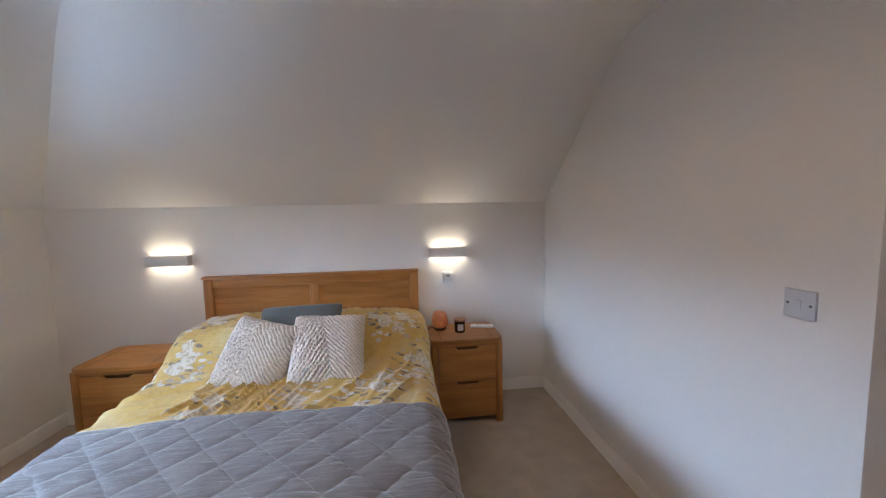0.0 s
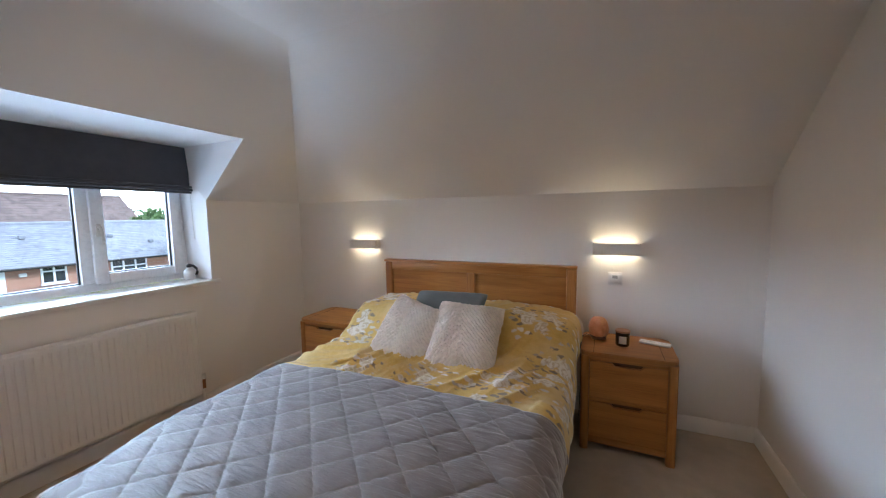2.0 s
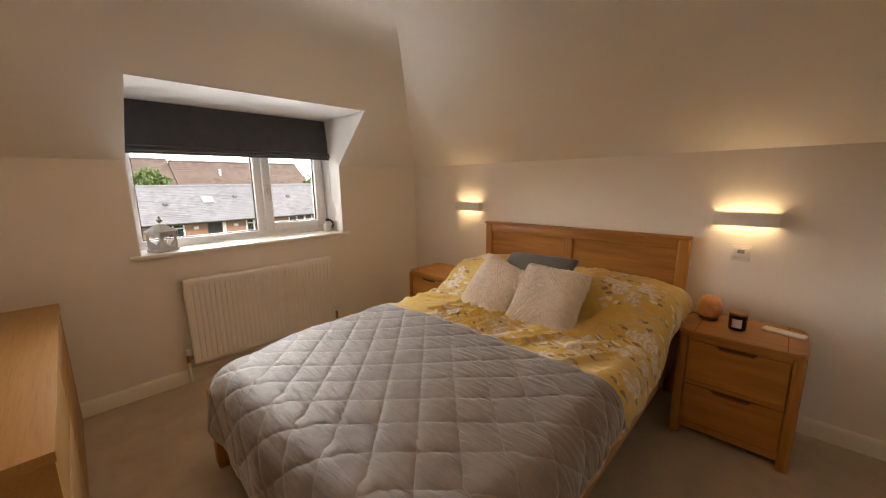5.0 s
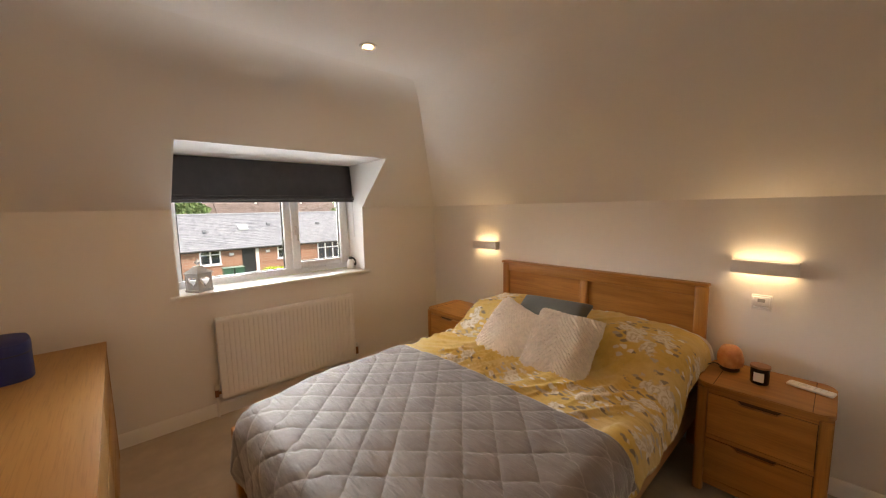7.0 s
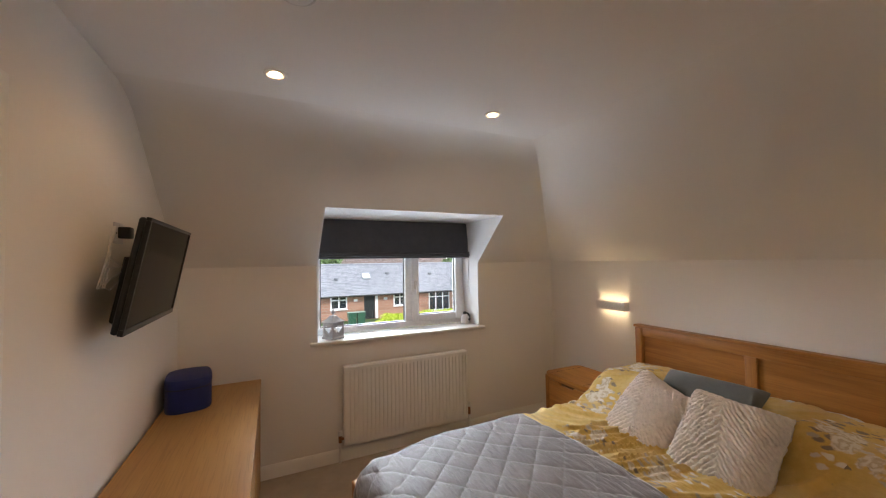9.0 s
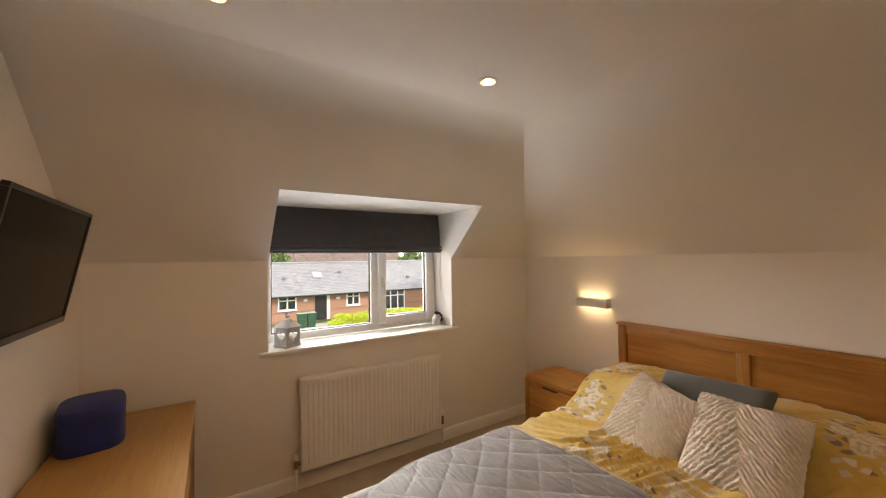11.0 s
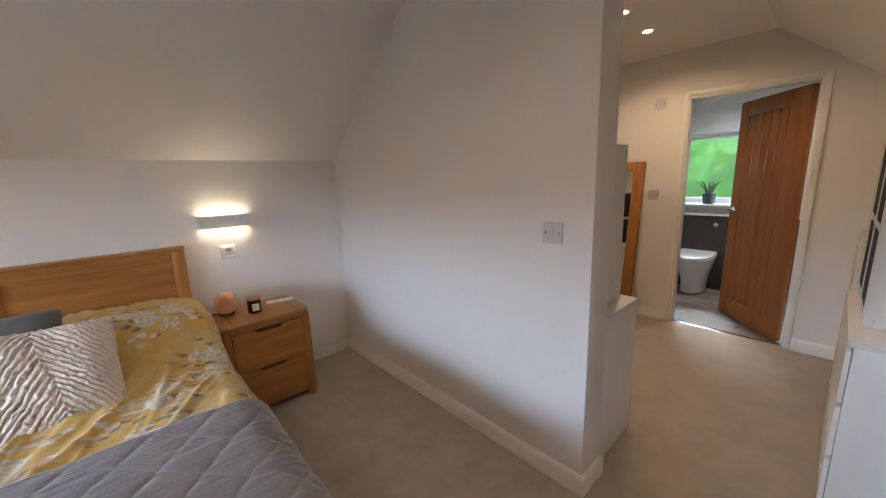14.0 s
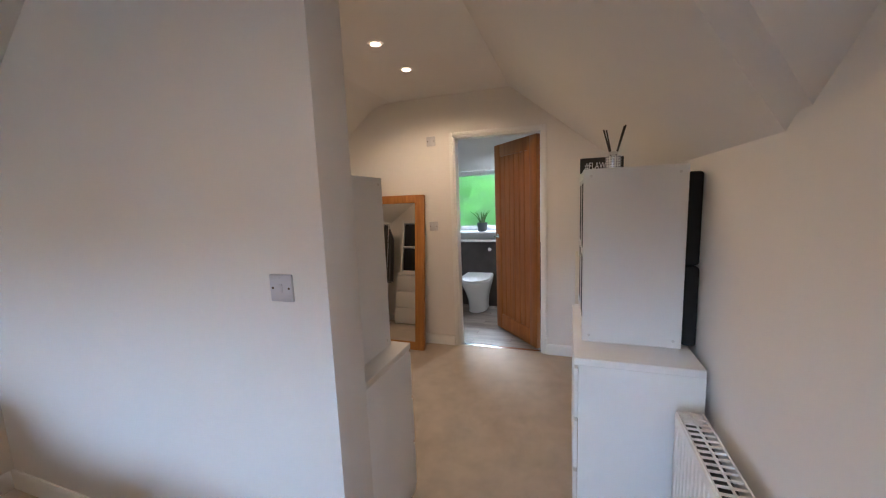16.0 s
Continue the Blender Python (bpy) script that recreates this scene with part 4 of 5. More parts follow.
# ---- wall lights, switches ----
def wall_light(label, x):
    t = thing("wall_light", label, "wall light", (x, YN, 1.160), group="wall lights by the bed")
    w = 0.141
    bm = boxm(-w, w, -0.062, -0.058, -0.036, 0.036, 0.001)
    box(bm, -w, -w + 0.004, -0.058, 0, -0.036, 0.036)
    box(bm, w - 0.004, w, -0.058, 0, -0.036, 0.036)
    part("housing", bm, M_LAMPCASE, t, "brushed silver housing")
    part("back_plate", boxm(-w + 0.004, w - 0.004, -0.008, 0, -0.032, 0.032), M_PLASTIC, t)
    part("upper_diffuser", boxm(-w + 0.004, w - 0.004, -0.058, -0.008, -0.002, 0.004), M_GLOW, t, "lit warm diffuser")
    part("lower_diffuser", boxm(-w + 0.004, w - 0.004, -0.058, -0.008, -0.010, -0.004), M_GLOW, t, "lit warm diffuser")
    for s in (1, -1):
        la = new("wall_light_lamp", bpy.data.lights.new("wall_light_lamp", "AREA"))
        la.data.shape, la.data.size, la.data.size_y = "RECTANGLE", 0.25, 0.044
        la.data.energy, la.data.color, la.data.spread = WALL_W, WARM, radians(155)
        la.matrix_world = Matrix.Translation((x, YN - 0.033, 1.160 + s * 0.013)) @ (Matrix.Identity(4) if s < 0 else pose(0, 0, 0, 180))
    return t


wall_light("brushed steel up-and-down wall light, lit, beside the headboard", 0.4955)
wall_light("brushed steel up-and-down wall light, lit, towards the window wall", -1.5105)


def plate(name, label, category, m, rockers, w=0.086, h=0.086, extra=None):
    """A wall plate in its own xz plane, front towards -y."""
    t = thing(name, label, category)
    t.matrix_world = m
    part("plate", boxm(-w / 2, w / 2, -0.009, 0, -h / 2, h / 2, 0.003), M_PLASTIC if extra else M_PLATE, t)
    for x in rockers:
        part("rocker", boxm(x - 0.007, x + 0.007, -0.0125, -0.009, -0.014, 0.014, 0.0015), M_PLATE, t)
    for sx in (-1, 1):
        if not extra:
            part("screw", cylm((sx * 0.031, -0.0088, 0), (sx * 0.031, -0.0100, 0), 0.004, seg=10), M_BRONZE, t)
    return t


plate("light_switch", "white single light switch on the partition", "light switch", pose(PX0, 0.967, 1.150, 0, 0, -90), (0,))
t = plate("fan_switch", "white thermostat plate with a small display under the wall light", "thermostat", pose(0.494, YN, 0.960, 0, 0, 0), (), 0.086, 0.086, True)
part("body", boxm(-0.036, 0.036, -0.022, -0.009, -0.018, 0.034, 0.004), M_PLASTIC, t)
part("display", boxm(-0.016, 0.016, -0.0235, -0.022, 0.004, 0.024), paint("grey_display", (0.30, 0.30, 0.28), 0.3), t, "grey display")
part("lower_edge", boxm(-0.034, 0.034, -0.020, -0.009, -0.040, -0.024, 0.002), M_PLASTIC, t)
plate("isolator_switch", "white fan isolator switch high on the wall", "switch", pose(XE, 1.332, 1.946, 0, 0, -90), (0,))
plate("light_switch", "white light switch beside the bathroom door", "light switch", pose(XE, 1.336, 1.165, 0, 0, -90), (-0.012, 0.012))


def downlight(x, y, power=1.0, label="recessed white ceiling downlight, lit"):
    t = thing("downlight", label, "downlight", (x, y, CEIL), group="ceiling downlights")
    bm = bmesh.new()
    lathe(bm, [(0.030, -0.001), (0.033, -0.006), (0.043, -0.005), (0.046, 0.0)], seg=28)
    part("rim", bm, M_PLASTIC, t, "white rim")
    part("lens", cylm((0, 0, -0.001), (0, 0, -0.004), 0.022, seg=24), M_SPOTGLOW, t, "glowing lens")
    la = new("downlight_lamp", bpy.data.lights.new("downlight_lamp", "SPOT"))
    la.data.energy, la.data.color = SPOT_W * power, SPOT
    la.data.spot_size, la.data.spot_blend, la.data.shadow_soft_size = radians(164), 0.5, 0.05
    la.matrix_world = Matrix.Translation((x, y, CEIL - 0.012))
    return t


# the last one, at (0.10, 0.745), is unseen, added to brighten the room
for x, y, power in ((-0.906, 1.248, 1.1), (-0.909, 0.20, 0.6), (2.454, 1.216, 1.6), (2.911, 1.226, 1.6), (0.10, 0.745, 0.8)):
    downlight(x, y, power)

sm = thing("smoke_alarm", "white round smoke alarm on the ceiling", "smoke alarm", (-0.375, 0.250, CEIL))
bm = bmesh.new()
lathe(bm, [(0.050, 0.0), (0.050, -0.010), (0.044, -0.020), (0.030, -0.025), (0, -0.026)])
part("case", bm, M_PLASTIC, sm)
part("vent_ring", lathe(bmesh.new(), [(0.048, -0.014), (0.0535, -0.016), (0.048, -0.018)], seg=28), M_SILVER, sm)

# ---- drawers under the television, and what stands on them ----
ch = thing("chest_of_drawers", "low oak-veneer chest of drawers under the television", "chest of drawers", (-1.37, 0.117, 0))
CW, CD, CH = 0.82, 0.485, 0.752
part("top", boxm(-CW, CW, -CD, 0.0, CH - 0.03, CH, 0.002), M_CHEST, ch)
for sx in (-1, 1):
    part("side", boxm(sx * CW, sx * (CW - 0.022), -CD, -0.004, 0.0, CH - 0.03), M_CHEST, ch)
part("middle_panel", boxm(-0.011, 0.011, -CD + 0.01, -0.03, 0.03, CH - 0.03), M_CHEST, ch)
part("plinth", boxm(-CW + 0.022, CW - 0.022, -CD + 0.01, -0.03, 0.0, 0.06), M_CHEST, ch)
part("back", boxm(-CW + 0.022, CW - 0.022, -CD, -CD + 0.008, 0.06, CH - 0.03), M_CHEST, ch)
for sx in (-1, 1):
    for k in range(3):
        z0 = 0.03 + k * 0.231
        part("drawer_front", boxm(sx * 0.006, sx * (CW - 0.003), -0.028, -0.006, z0, z0 + 0.217, 0.002), M_CHEST, ch)

vb = thing("vanity_case", "navy blue zipped vanity case with a carrying strap", "vanity case", (-1.880, -0.252, CH), 8)


def bag_outline(k=1.0, n=32):
    out = []
    for i in range(n):
        a = 2 * math.pi * i / n
        c, s = math.cos(a), math.sin(a)
        out.append((0.150 * k * math.copysign(abs(c) ** 0.6, c), 0.112 * k * math.copysign(abs(s) ** 0.6, s)))
    return out


part("body", prismm(bag_outline(), "z", 0.0, 0.125), M_BLUE, vb)
bm = bmesh.new()
rings = []
for k, z in ((1.0, 0.129), (1.012, 0.134), (1.012, 0.160), (0.96, 0.176), (0.7, 0.186), (0.3, 0.190)):
    rings.append([bm.verts.new((u, v, z)) for u, v in bag_outline(k)])
for A, B in zip(rings, rings[1:]):
    for i in range(32):
        bm.faces.new((A[i], A[(i + 1) % 32], B[(i + 1) % 32], B[i]))
bm.faces.new(rings[-1])
bm.faces.new(rings[0][::-1])
part("lid", bm, M_BLUE, vb)
part("zip", prismm(bag_outline(1.006), "z", 0.125, 0.129), M_BLACK, vb, "dark zip")

tv = thing("television", "black flat television on a folding wall bracket", "television")
tv.matrix_world = pose(-1.240, -0.238, 1.528, 0, 0, 180.5) @ pose(0, 0, 0, 10.8)
TW, TH = 0.3545, 0.208
part("back_shell", boxm(-TW + 0.002, TW - 0.002, 0.012, 0.034, -TH + 0.002, TH - 0.002, 0.010, 3), M_BLACK, tv)
part("back_box", boxm(-0.25, 0.25, 0.0342, 0.075, -TH + 0.02, 0.06, 0.012), M_BLACK, tv)
bm = boxm(-TW, TW, -0.004, 0.012, -TH, -TH + 0.022, 0.002)
box(bm, -TW, TW, -0.004, 0.012, TH - 0.013, TH, 0.002)
box(bm, -TW, -TW + 0.013, -0.004, 0.012, -TH + 0.022, TH - 0.013, 0.002)
box(bm, TW - 0.013, TW, -0.004, 0.012, -TH + 0.022, TH - 0.013, 0.002)
part("bezel", bm, M_BLACK, tv)
part("screen", boxm(-TW + 0.013, TW - 0.013, 0.0, 0.012, -TH + 0.022, TH - 0.013), M_SCREEN, tv, "dark switched-off screen")
bm = boxm(-0.10, 0.10, 0.034, 0.095, -0.10, 0.10)
box(bm, -0.03, 0.03, 0.095, 0.135, -0.05, 0.05)
part("bracket", bm, M_BLACK, tv)
bm = bmesh.new()
for k in range(4):
    tube(bm, [(-0.20 + 0.05 * k, 0.09, 0.02), (-0.32 + 0.03 * k, 0.095, 0.05 - 0.04 * k), (-0.33 + 0.02 * k, 0.10, -0.06), (-0.28, 0.11, 0.06 + 0.02 * k), (-0.26 + 0.01 * k, 0.125, 0.16)], 0.003, 6)
part("cable", bm, M_PLASTIC, tv, "pale loose cables")
sock = plate("aerial_socket", "white wall socket with a black plug beside the television", "socket", pose(-1.215, YS, 1.698, 0, 0, 180), ())
part("plug", boxm(-0.025, 0.025, -0.05, -0.009, -0.022, 0.026, 0.006), M_BLACK, sock, "black plug")

# ---- door behind the camera ----


def plank_door(t, w, h, th, groove_z0, groove_z1, n=6, both=True):
    """Framed oak door with upright tongue-and-groove boards, hinged at x=0, its leaf towards +x, thickness along y."""
    s, r = 0.105, 0.16
    for x0, x1 in ((0, s), (w - s, w)):
        part("stile", boxm(x0, x1, 0, th, 0, h, 0.003), M_DOOR, t)
    part("top_rail", boxm(s, w - s, 0, th, h - r * 0.75, h, 0.002), M_DOOR, t)
    part("bottom_rail", boxm(s, w - s, 0, th, 0, r, 0.002), M_DOOR, t)
    bw = (w - 2 * s) / n
    for k in range(n):
        bm = boxm(s + k * bw + 0.0025, s + (k + 1) * bw - 0.0025, 0.005, th - 0.005, r, h - r * 0.75, 0.004, 1)
        part("board", bm, M_DOOR, t)
    part("backing", boxm(s, w - s, th * 0.45, th * 0.55, r, h - r * 0.75), M_JOINT_AND_SHADE, t)


d1 = thing("door_1", "closed oak plank door in a white frame", "door", (D0 + 0.035, YS - 0.045, 0.008), kind="structure")
plank_door(d1, D1 - D0 - 0.07, 1.965, 0.04, 0, 0)
for z in (0.25, 1.0, 1.70):
    part("hinge", boxm(-0.012, 0.012, 0.030, 0.052, z - 0.05, z + 0.05, 0.003), M_BRONZE, d1, "dull bronze hinge")


def door_frame(name, axis, a0, a1, h, w0, w1, label):
    """Lining and architraves of a doorway: a0..a1 along the wall, w0..w1 through it."""
    t = thing(name, label, "door frame", kind="structure")

    def bx(u0, u1, v0, v1, z0, z1, be=0.003):
        return boxm(u0, u1, v0, v1, z0, z1, be) if axis == "x" else boxm(v0, v1, u0, u1, z0, z1, be)
    part("jamb", bx(a0, a0 + 0.03, w0, w1, 0, h), M_TRIM, t)
    part("jamb", bx(a1 - 0.03, a1, w0, w1, 0, h), M_TRIM, t)
    part("head", bx(a0 + 0.03, a1 - 0.03, w0, w1, h - 0.03, h), M_TRIM, t)
    for v0, v1 in ((w0 - 0.014, w0), (w1, w1 + 0.014)):
        part("architrave", bx(a0 - 0.022, a0 + 0.012, v0, v1, 0, h + 0.022), M_TRIM, t)
        part("architrave", bx(a1 - 0.012, a1 + 0.022, v0, v1, 0, h + 0.022), M_TRIM, t)
        part("architrave", bx(a0 + 0.012, a1 - 0.012, v0, v1, h - 0.012, h + 0.022), M_TRIM, t)


door_frame("door_frame", "x", D0, D1, 2.0, YS - 0.1, YS, "white gloss door lining and architrave")
solid("landing_wall", boxm(D0 - 0.2, D1 + 0.2, YS - 0.3, YS - 0.2, 0, CEIL), M_WALL, "plain wall of the landing", kind="structure")
door_frame("door_frame", "y", B0, B1, BH, XE, XE + 0.1, "white gloss lining of the bathroom doorway")
d2 = thing("door_2", "oak plank door standing open into the bathroom", "door", (XE + 0.095, B0 + 0.035, 0.012), kind="structure")
d2.matrix_world = pose(XE + 0.092, B0 + 0.040, 0.012, 0, 0, 41)
plank_door(d2, 0.715, 1.930, 0.04, 0, 0, 6)
hd = part("handle_rose", cylm((0.655, 0.042, 1.0), (0.655, 0.050, 1.0), 0.025), M_CHROME, d2, "chrome rose")
part("lever", tube(bmesh.new(), [(0.655, 0.05, 1.0), (0.655, 0.09, 1.0), (0.64, 0.097, 1.0), (0.54, 0.097, 1.0)], 0.009), M_CHROME, hd, "chrome lever")
part("latch_plate", boxm(0.714, 0.7165, 0.01, 0.03, 0.93, 1.07), M_CHROME, d2)
solid("threshold_strip", boxm(XE + 0.02, XE + 0.06, B0 + 0.03, B1 - 0.03, 0.0, 0.006, 0.003), M_CHROME, "brushed metal carpet threshold strip", kind="structure")


# ---- white drawers and open shelves in the passage ----
def drawers(label, at, rz, w, d, h):
    """White chest: front towards -y, base's front middle at the origin."""
    t = thing("drawer_chest", label, "chest of drawers", (at[0], at[1], 0), rz, group="white chests of drawers")
    part("top", boxm(-w / 2, w / 2, 0.0, d, h - 0.03, h, 0.002), M_WHITE_UNIT, t)
    for sx in (-1, 1):
        part("side", boxm(sx * w / 2, sx * (w / 2 - 0.02), 0.018, d, 0, h - 0.03, 0.001), M_WHITE_UNIT, t)
    part("back", boxm(-w / 2 + 0.02, w / 2 - 0.02, d - 0.008, d, 0.02, h - 0.03), M_WHITE_UNIT, t)
    n = 3
    step = (h - 0.05) / n
    for k in range(n):
        z0 = 0.022 + k * step
        part("drawer_front", boxm(-w / 2 + 0.001, w / 2 - 0.001, 0.0, 0.016, z0, z0 + step - 0.018, 0.002), M_WHITE_UNIT, t)
    part("inner_board", boxm(-w / 2 + 0.02, w / 2 - 0.02, 0.05, 0.06, 0.02, h - 0.03), M_WHITE_UNIT, t)
    return t


M_FELT = fabric("black_felt", (0.018, 0.019, 0.022), 500, 0.1, 0.4, 0.0)


def shelf_unit(label, at, z, rz, w, d, h, cols=2):
    """Open cube shelf with dark boxes: front towards -y."""
    t = thing("cube_shelf", label, "shelf unit", (at[0], at[1], z), rz, group="white cube shelves")
    for sx in (-1, 1):
        part("side", boxm(sx * w / 2, sx * (w / 2 - 0.034), 0, d, 0, h, 0.0015), M_WHITE_UNIT, t)
        for yy in (0.03, d - 0.03):
            for zz in (0.03, h - 0.03):
                part("screw", cylm((sx * w / 2, yy, zz), (sx * (w / 2 + 0.0012), yy, zz), 0.006, seg=10), M_SILVER, t, "screw cap")
    for zz in (0, h - 0.034):
        part("board", boxm(-w / 2 + 0.034, w / 2 - 0.034, 0, d, zz, zz + 0.034, 0.0015), M_WHITE_UNIT, t)
    part("shelf", boxm(-w / 2 + 0.034, w / 2 - 0.034, 0.002, d, h / 2 - 0.009, h / 2 + 0.009), M_WHITE_UNIT, t)
    cw = (w - 0.068) / cols
    for k in range(1, cols):
        x = -w / 2 + 0.034 + k * cw
        for z0, z1 in ((0.034, h / 2 - 0.009), (h / 2 + 0.009, h - 0.034)):
            part("divider", boxm(x - 0.009, x + 0.009, 0.002, d, z0, z1), M_WHITE_UNIT, t)
    for k in range(cols):
        x = -w / 2 + 0.034 + (k + 0.5) * cw
        for z0 in (0.036, h / 2 + 0.011):
            b = solid("storage_box", boxm(-cw / 2 + 0.014, cw / 2 - 0.014, 0.006, d - 0.03, 0, h / 2 - 0.06, 0.004), M_FELT, "black felt storage box in a cube shelf", "storage box", "storage boxes")
            b.matrix_world = pose(at[0], at[1], z, 0, 0, rz) @ pose(x, 0, z0)
    return t


drawers("white three-drawer chest in the passage beside the radiator", (2.31, 0.100), 180, 0.80, 0.46, 0.745)
shelf_unit("white cube shelf standing on the passage drawers", (2.490, 0.065), 0.745, 180, 0.77, 0.39, 0.765)
drawers("white three-drawer chest backed against the partition", (1.895, 1.225), 90, 0.80, 0.43, 0.745)
shelf_unit("white cube shelf with black boxes standing on the drawers", (1.858, 1.292), 0.745, 90, 0.77, 0.39, 0.765)
drawers("white three-drawer chest next to the clothes rail", (1.895, 2.07), 90, 0.86, 0.43, 0.745)
shelf_unit("narrow white cube shelf with two black boxes", (1.858, 2.26), 0.745, 90, 0.42, 0.39, 0.765, 1)
for z0, z1, dx in ((0.748, 1.09, 0.0), (1.095, 1.48, 0.01)):
    solid("flat_case", boxm(2.13 + dx, 2.75, -0.386, -0.332, z0, z1, 0.012), M_FELT, "black flat case tucked behind the shelf", "case", "cases behind the shelf")
solid("cream_box", boxm(2.80, 3.06, -0.22, 0.08, 0.0, 1.02, 0.006), paint("cream_card", (0.74, 0.68, 0.56), 0.7), "tall cream cardboard box beyond the drawers", "box")

dif = thing("reed_diffuser", "silver studded reed diffuser with black reeds", "diffuser", (2.20, -0.058, 1.51))
bm = bmesh.new()
lathe(bm, [(0, 0), (0.028, 0), (0.029, 0.005), (0.029, 0.056), (0.020, 0.062), (0.017, 0.075), (0.013, 0.075), (0, 0.074)], seg=24)
part("bottle", bm, M_CHROME, dif)
M_STUD = paint("silver_studs", (0.7, 0.7, 0.72), 0.25, 0.1, 60, 0.1, 0.6)
for k in range(5):
    bm = bmesh.new()
    for i in range(16):
        a = 2 * math.pi * i / 16
        cyl(bm, (0.028 * math.cos(a), 0.028 * math.sin(a), 0.009 + k * 0.0105), (0.034 * math.cos(a), 0.034 * math.sin(a), 0.009 + k * 0.0105), 0.0046, 0.001, 6)
    part("stud_row", bm, M_STUD, dif)
for a, dx, dy in ((0, 0.010, -0.048), (1, -0.008, -0.040), (2, 0.012, 0.040), (3, -0.01, 0.030)):
    part("reed", cylm((0.004 * a - 0.006, 0, 0.02), (dx, dy, 0.185 - 0.006 * a), 0.0034, seg=6), M_BLACK, dif, "black reed")

sign = thing("box_sign", "black box sign with white capital letters", "sign", (2.42, -0.028, 1.51), -90)
part("block", boxm(-0.10, 0.10, 0.0, 0.035, 0, 0.075, 0.002), M_BLACK, sign)
cu = bpy.data.curves.new("letters", "FONT")
cu.body, cu.size, cu.extrude, cu.align_x = "#FLAWLESS", 0.05, 0.0008, "CENTER"
tx = bpy.data.objects.new("letters_source", cu)
scene.collection.objects.link(tx)
dg = bpy.context.evaluated_depsgraph_get()
lm = bpy.data.meshes.new_from_object(tx.evaluated_get(dg))
bpy.data.objects.remove(tx)
lm.materials.clear()
lm.materials.append(M_PLASTIC)
lt = new("letters", lm)
lt.parent = sign
lt.matrix_local = pose(0.0, -0.0018, 0.018, 90, 0, 0) @ Matrix.Diagonal((0.60, 1, 1, 1))

# ---- leaning mirror ----
mir = thing("leaning_mirror", "tall oak-framed mirror leaning on the wall", "mirror")
mir.matrix_world = pose(3.42, 1.675, 0.0, 0, 0, -90) @ pose(0, 0, 0, -6.4)
MW, MH = 0.265, 1.475
for sx in (-1, 1):
    part("stile", boxm(sx * MW, sx * (MW - 0.09), 0, 0.045, 0, MH, 0.003), M_OAK_Z, mir)
part("top_rail", boxm(-MW + 0.075, MW - 0.075, 0, 0.03, MH - 0.075, MH, 0.003), M_OAK_Z, mir)
part("bottom_rail", boxm(-MW + 0.075, MW - 0.075, 0, 0.03, 0, 0.075, 0.003), M_OAK_Z, mir)
part("mirror_glass", boxm(-MW + 0.075, MW - 0.075, 0.012, 0.018, 0.075, MH - 0.075), M_MIRROR, mir, "clear mirror glass")
part("back_board", boxm(-MW + 0.06, MW - 0.06, 0.02, 0.028, 0.06, MH - 0.06), M_JOINT_AND_SHADE, mir)

# clothes hanging in the dressing corner, seen in the mirror
rail = thing("clothes_rail", "chrome clothes rail hung with dark garments", "clothes rail", (2.12, 2.60, 0))
for y in (-0.05, 0.17):
    part("upright", cylm((0, y, 0.03), (0, y, 1.42), 0.012), M_CHROME, rail)
    part("foot", boxm(-0.2, 0.2, y - 0.012, y + 0.012, 0.0, 0.03, 0.005), M_CHROME, rail)
part("bar", cylm((0, -0.06, 1.42), (0, 0.18, 1.42), 0.012), M_CHROME, rail)
shades = [fabric("garment_%s" % n, c, 600, 0.15, 0.4) for n, c in (("black", (0.015, 0.015, 0.017)), ("navy", (0.02, 0.025, 0.05)), ("grey", (0.12, 0.12, 0.125)), ("white", (0.6, 0.58, 0.55)))]
for k in range(5):
    y = 2.57 + k * 0.04
    bm = bmesh.new()
    ln = 0.75 + 0.12 * noise.noise((k * 3.1, 0, 0))

    def coat(u, v, side, ln=ln, k=k, y=y):
        a = 2 * u - 1
        wid = 0.06 + 0.17 * soft(v * 6) + 0.03 * v
        zz = 1.40 - 0.05 * abs(a) * soft(v * 6) - ln * v
        return (2.12 + a * wid, y + side * (0.010 + 0.014 * v) * (1 - a ** 4) + 0.012 * math.sin(a * 9 + k) * v, zz)
    for side in (1, -1):
        surface(bm, 14, 12, lambda u, v: coat(u, v, side))
    solid("garment", bm, shades[(0, 2, 0, 3, 1)[k]], "garment hanging on the clothes rail", "garment", "hanging garments", deg=80)

# ---- bathroom ----
BXE = 5.12
BYS, BYN = -0.375, 2.25
M_BWALL = wall_paint("bathroom_paint", (0.80, 0.80, 0.79))
M_PANEL = paint("dark_oak_panel", (0.055, 0.045, 0.040), 0.5, 0.2, 90, 0.1, 0, 6)
solid("bathroom_wall_south", boxm(XE + 0.1, BXE + 0.2, BYS - 0.1, BYS, 0, CEIL), M_BWALL, "white bathroom wall", kind="structure")
solid("bathroom_wall_north", boxm(XE + 0.1, BXE + 0.2, BYN, BYN + 0.1, 0, CEIL), M_BWALL, "white bathroom wall", kind="structure")
BW0, BW1, BZ0, BZ1 = 0.45, 1.75, 0.985, 1.775
bm = boxm(BXE, BXE + 0.2, BYS, BYN, 0, BZ0)
box(bm, BXE, BXE + 0.2, BYS, BW0, BZ0, CEIL)
box(bm, BXE, BXE + 0.2, BW1, BYN, BZ0, CEIL)
box(bm, BXE, BXE + 0.2, BW0, BW1, BZ1, CEIL)
solid("bathroom_wall_east", bm, M_BWALL, "white bathroom wall with a window", kind="structure")
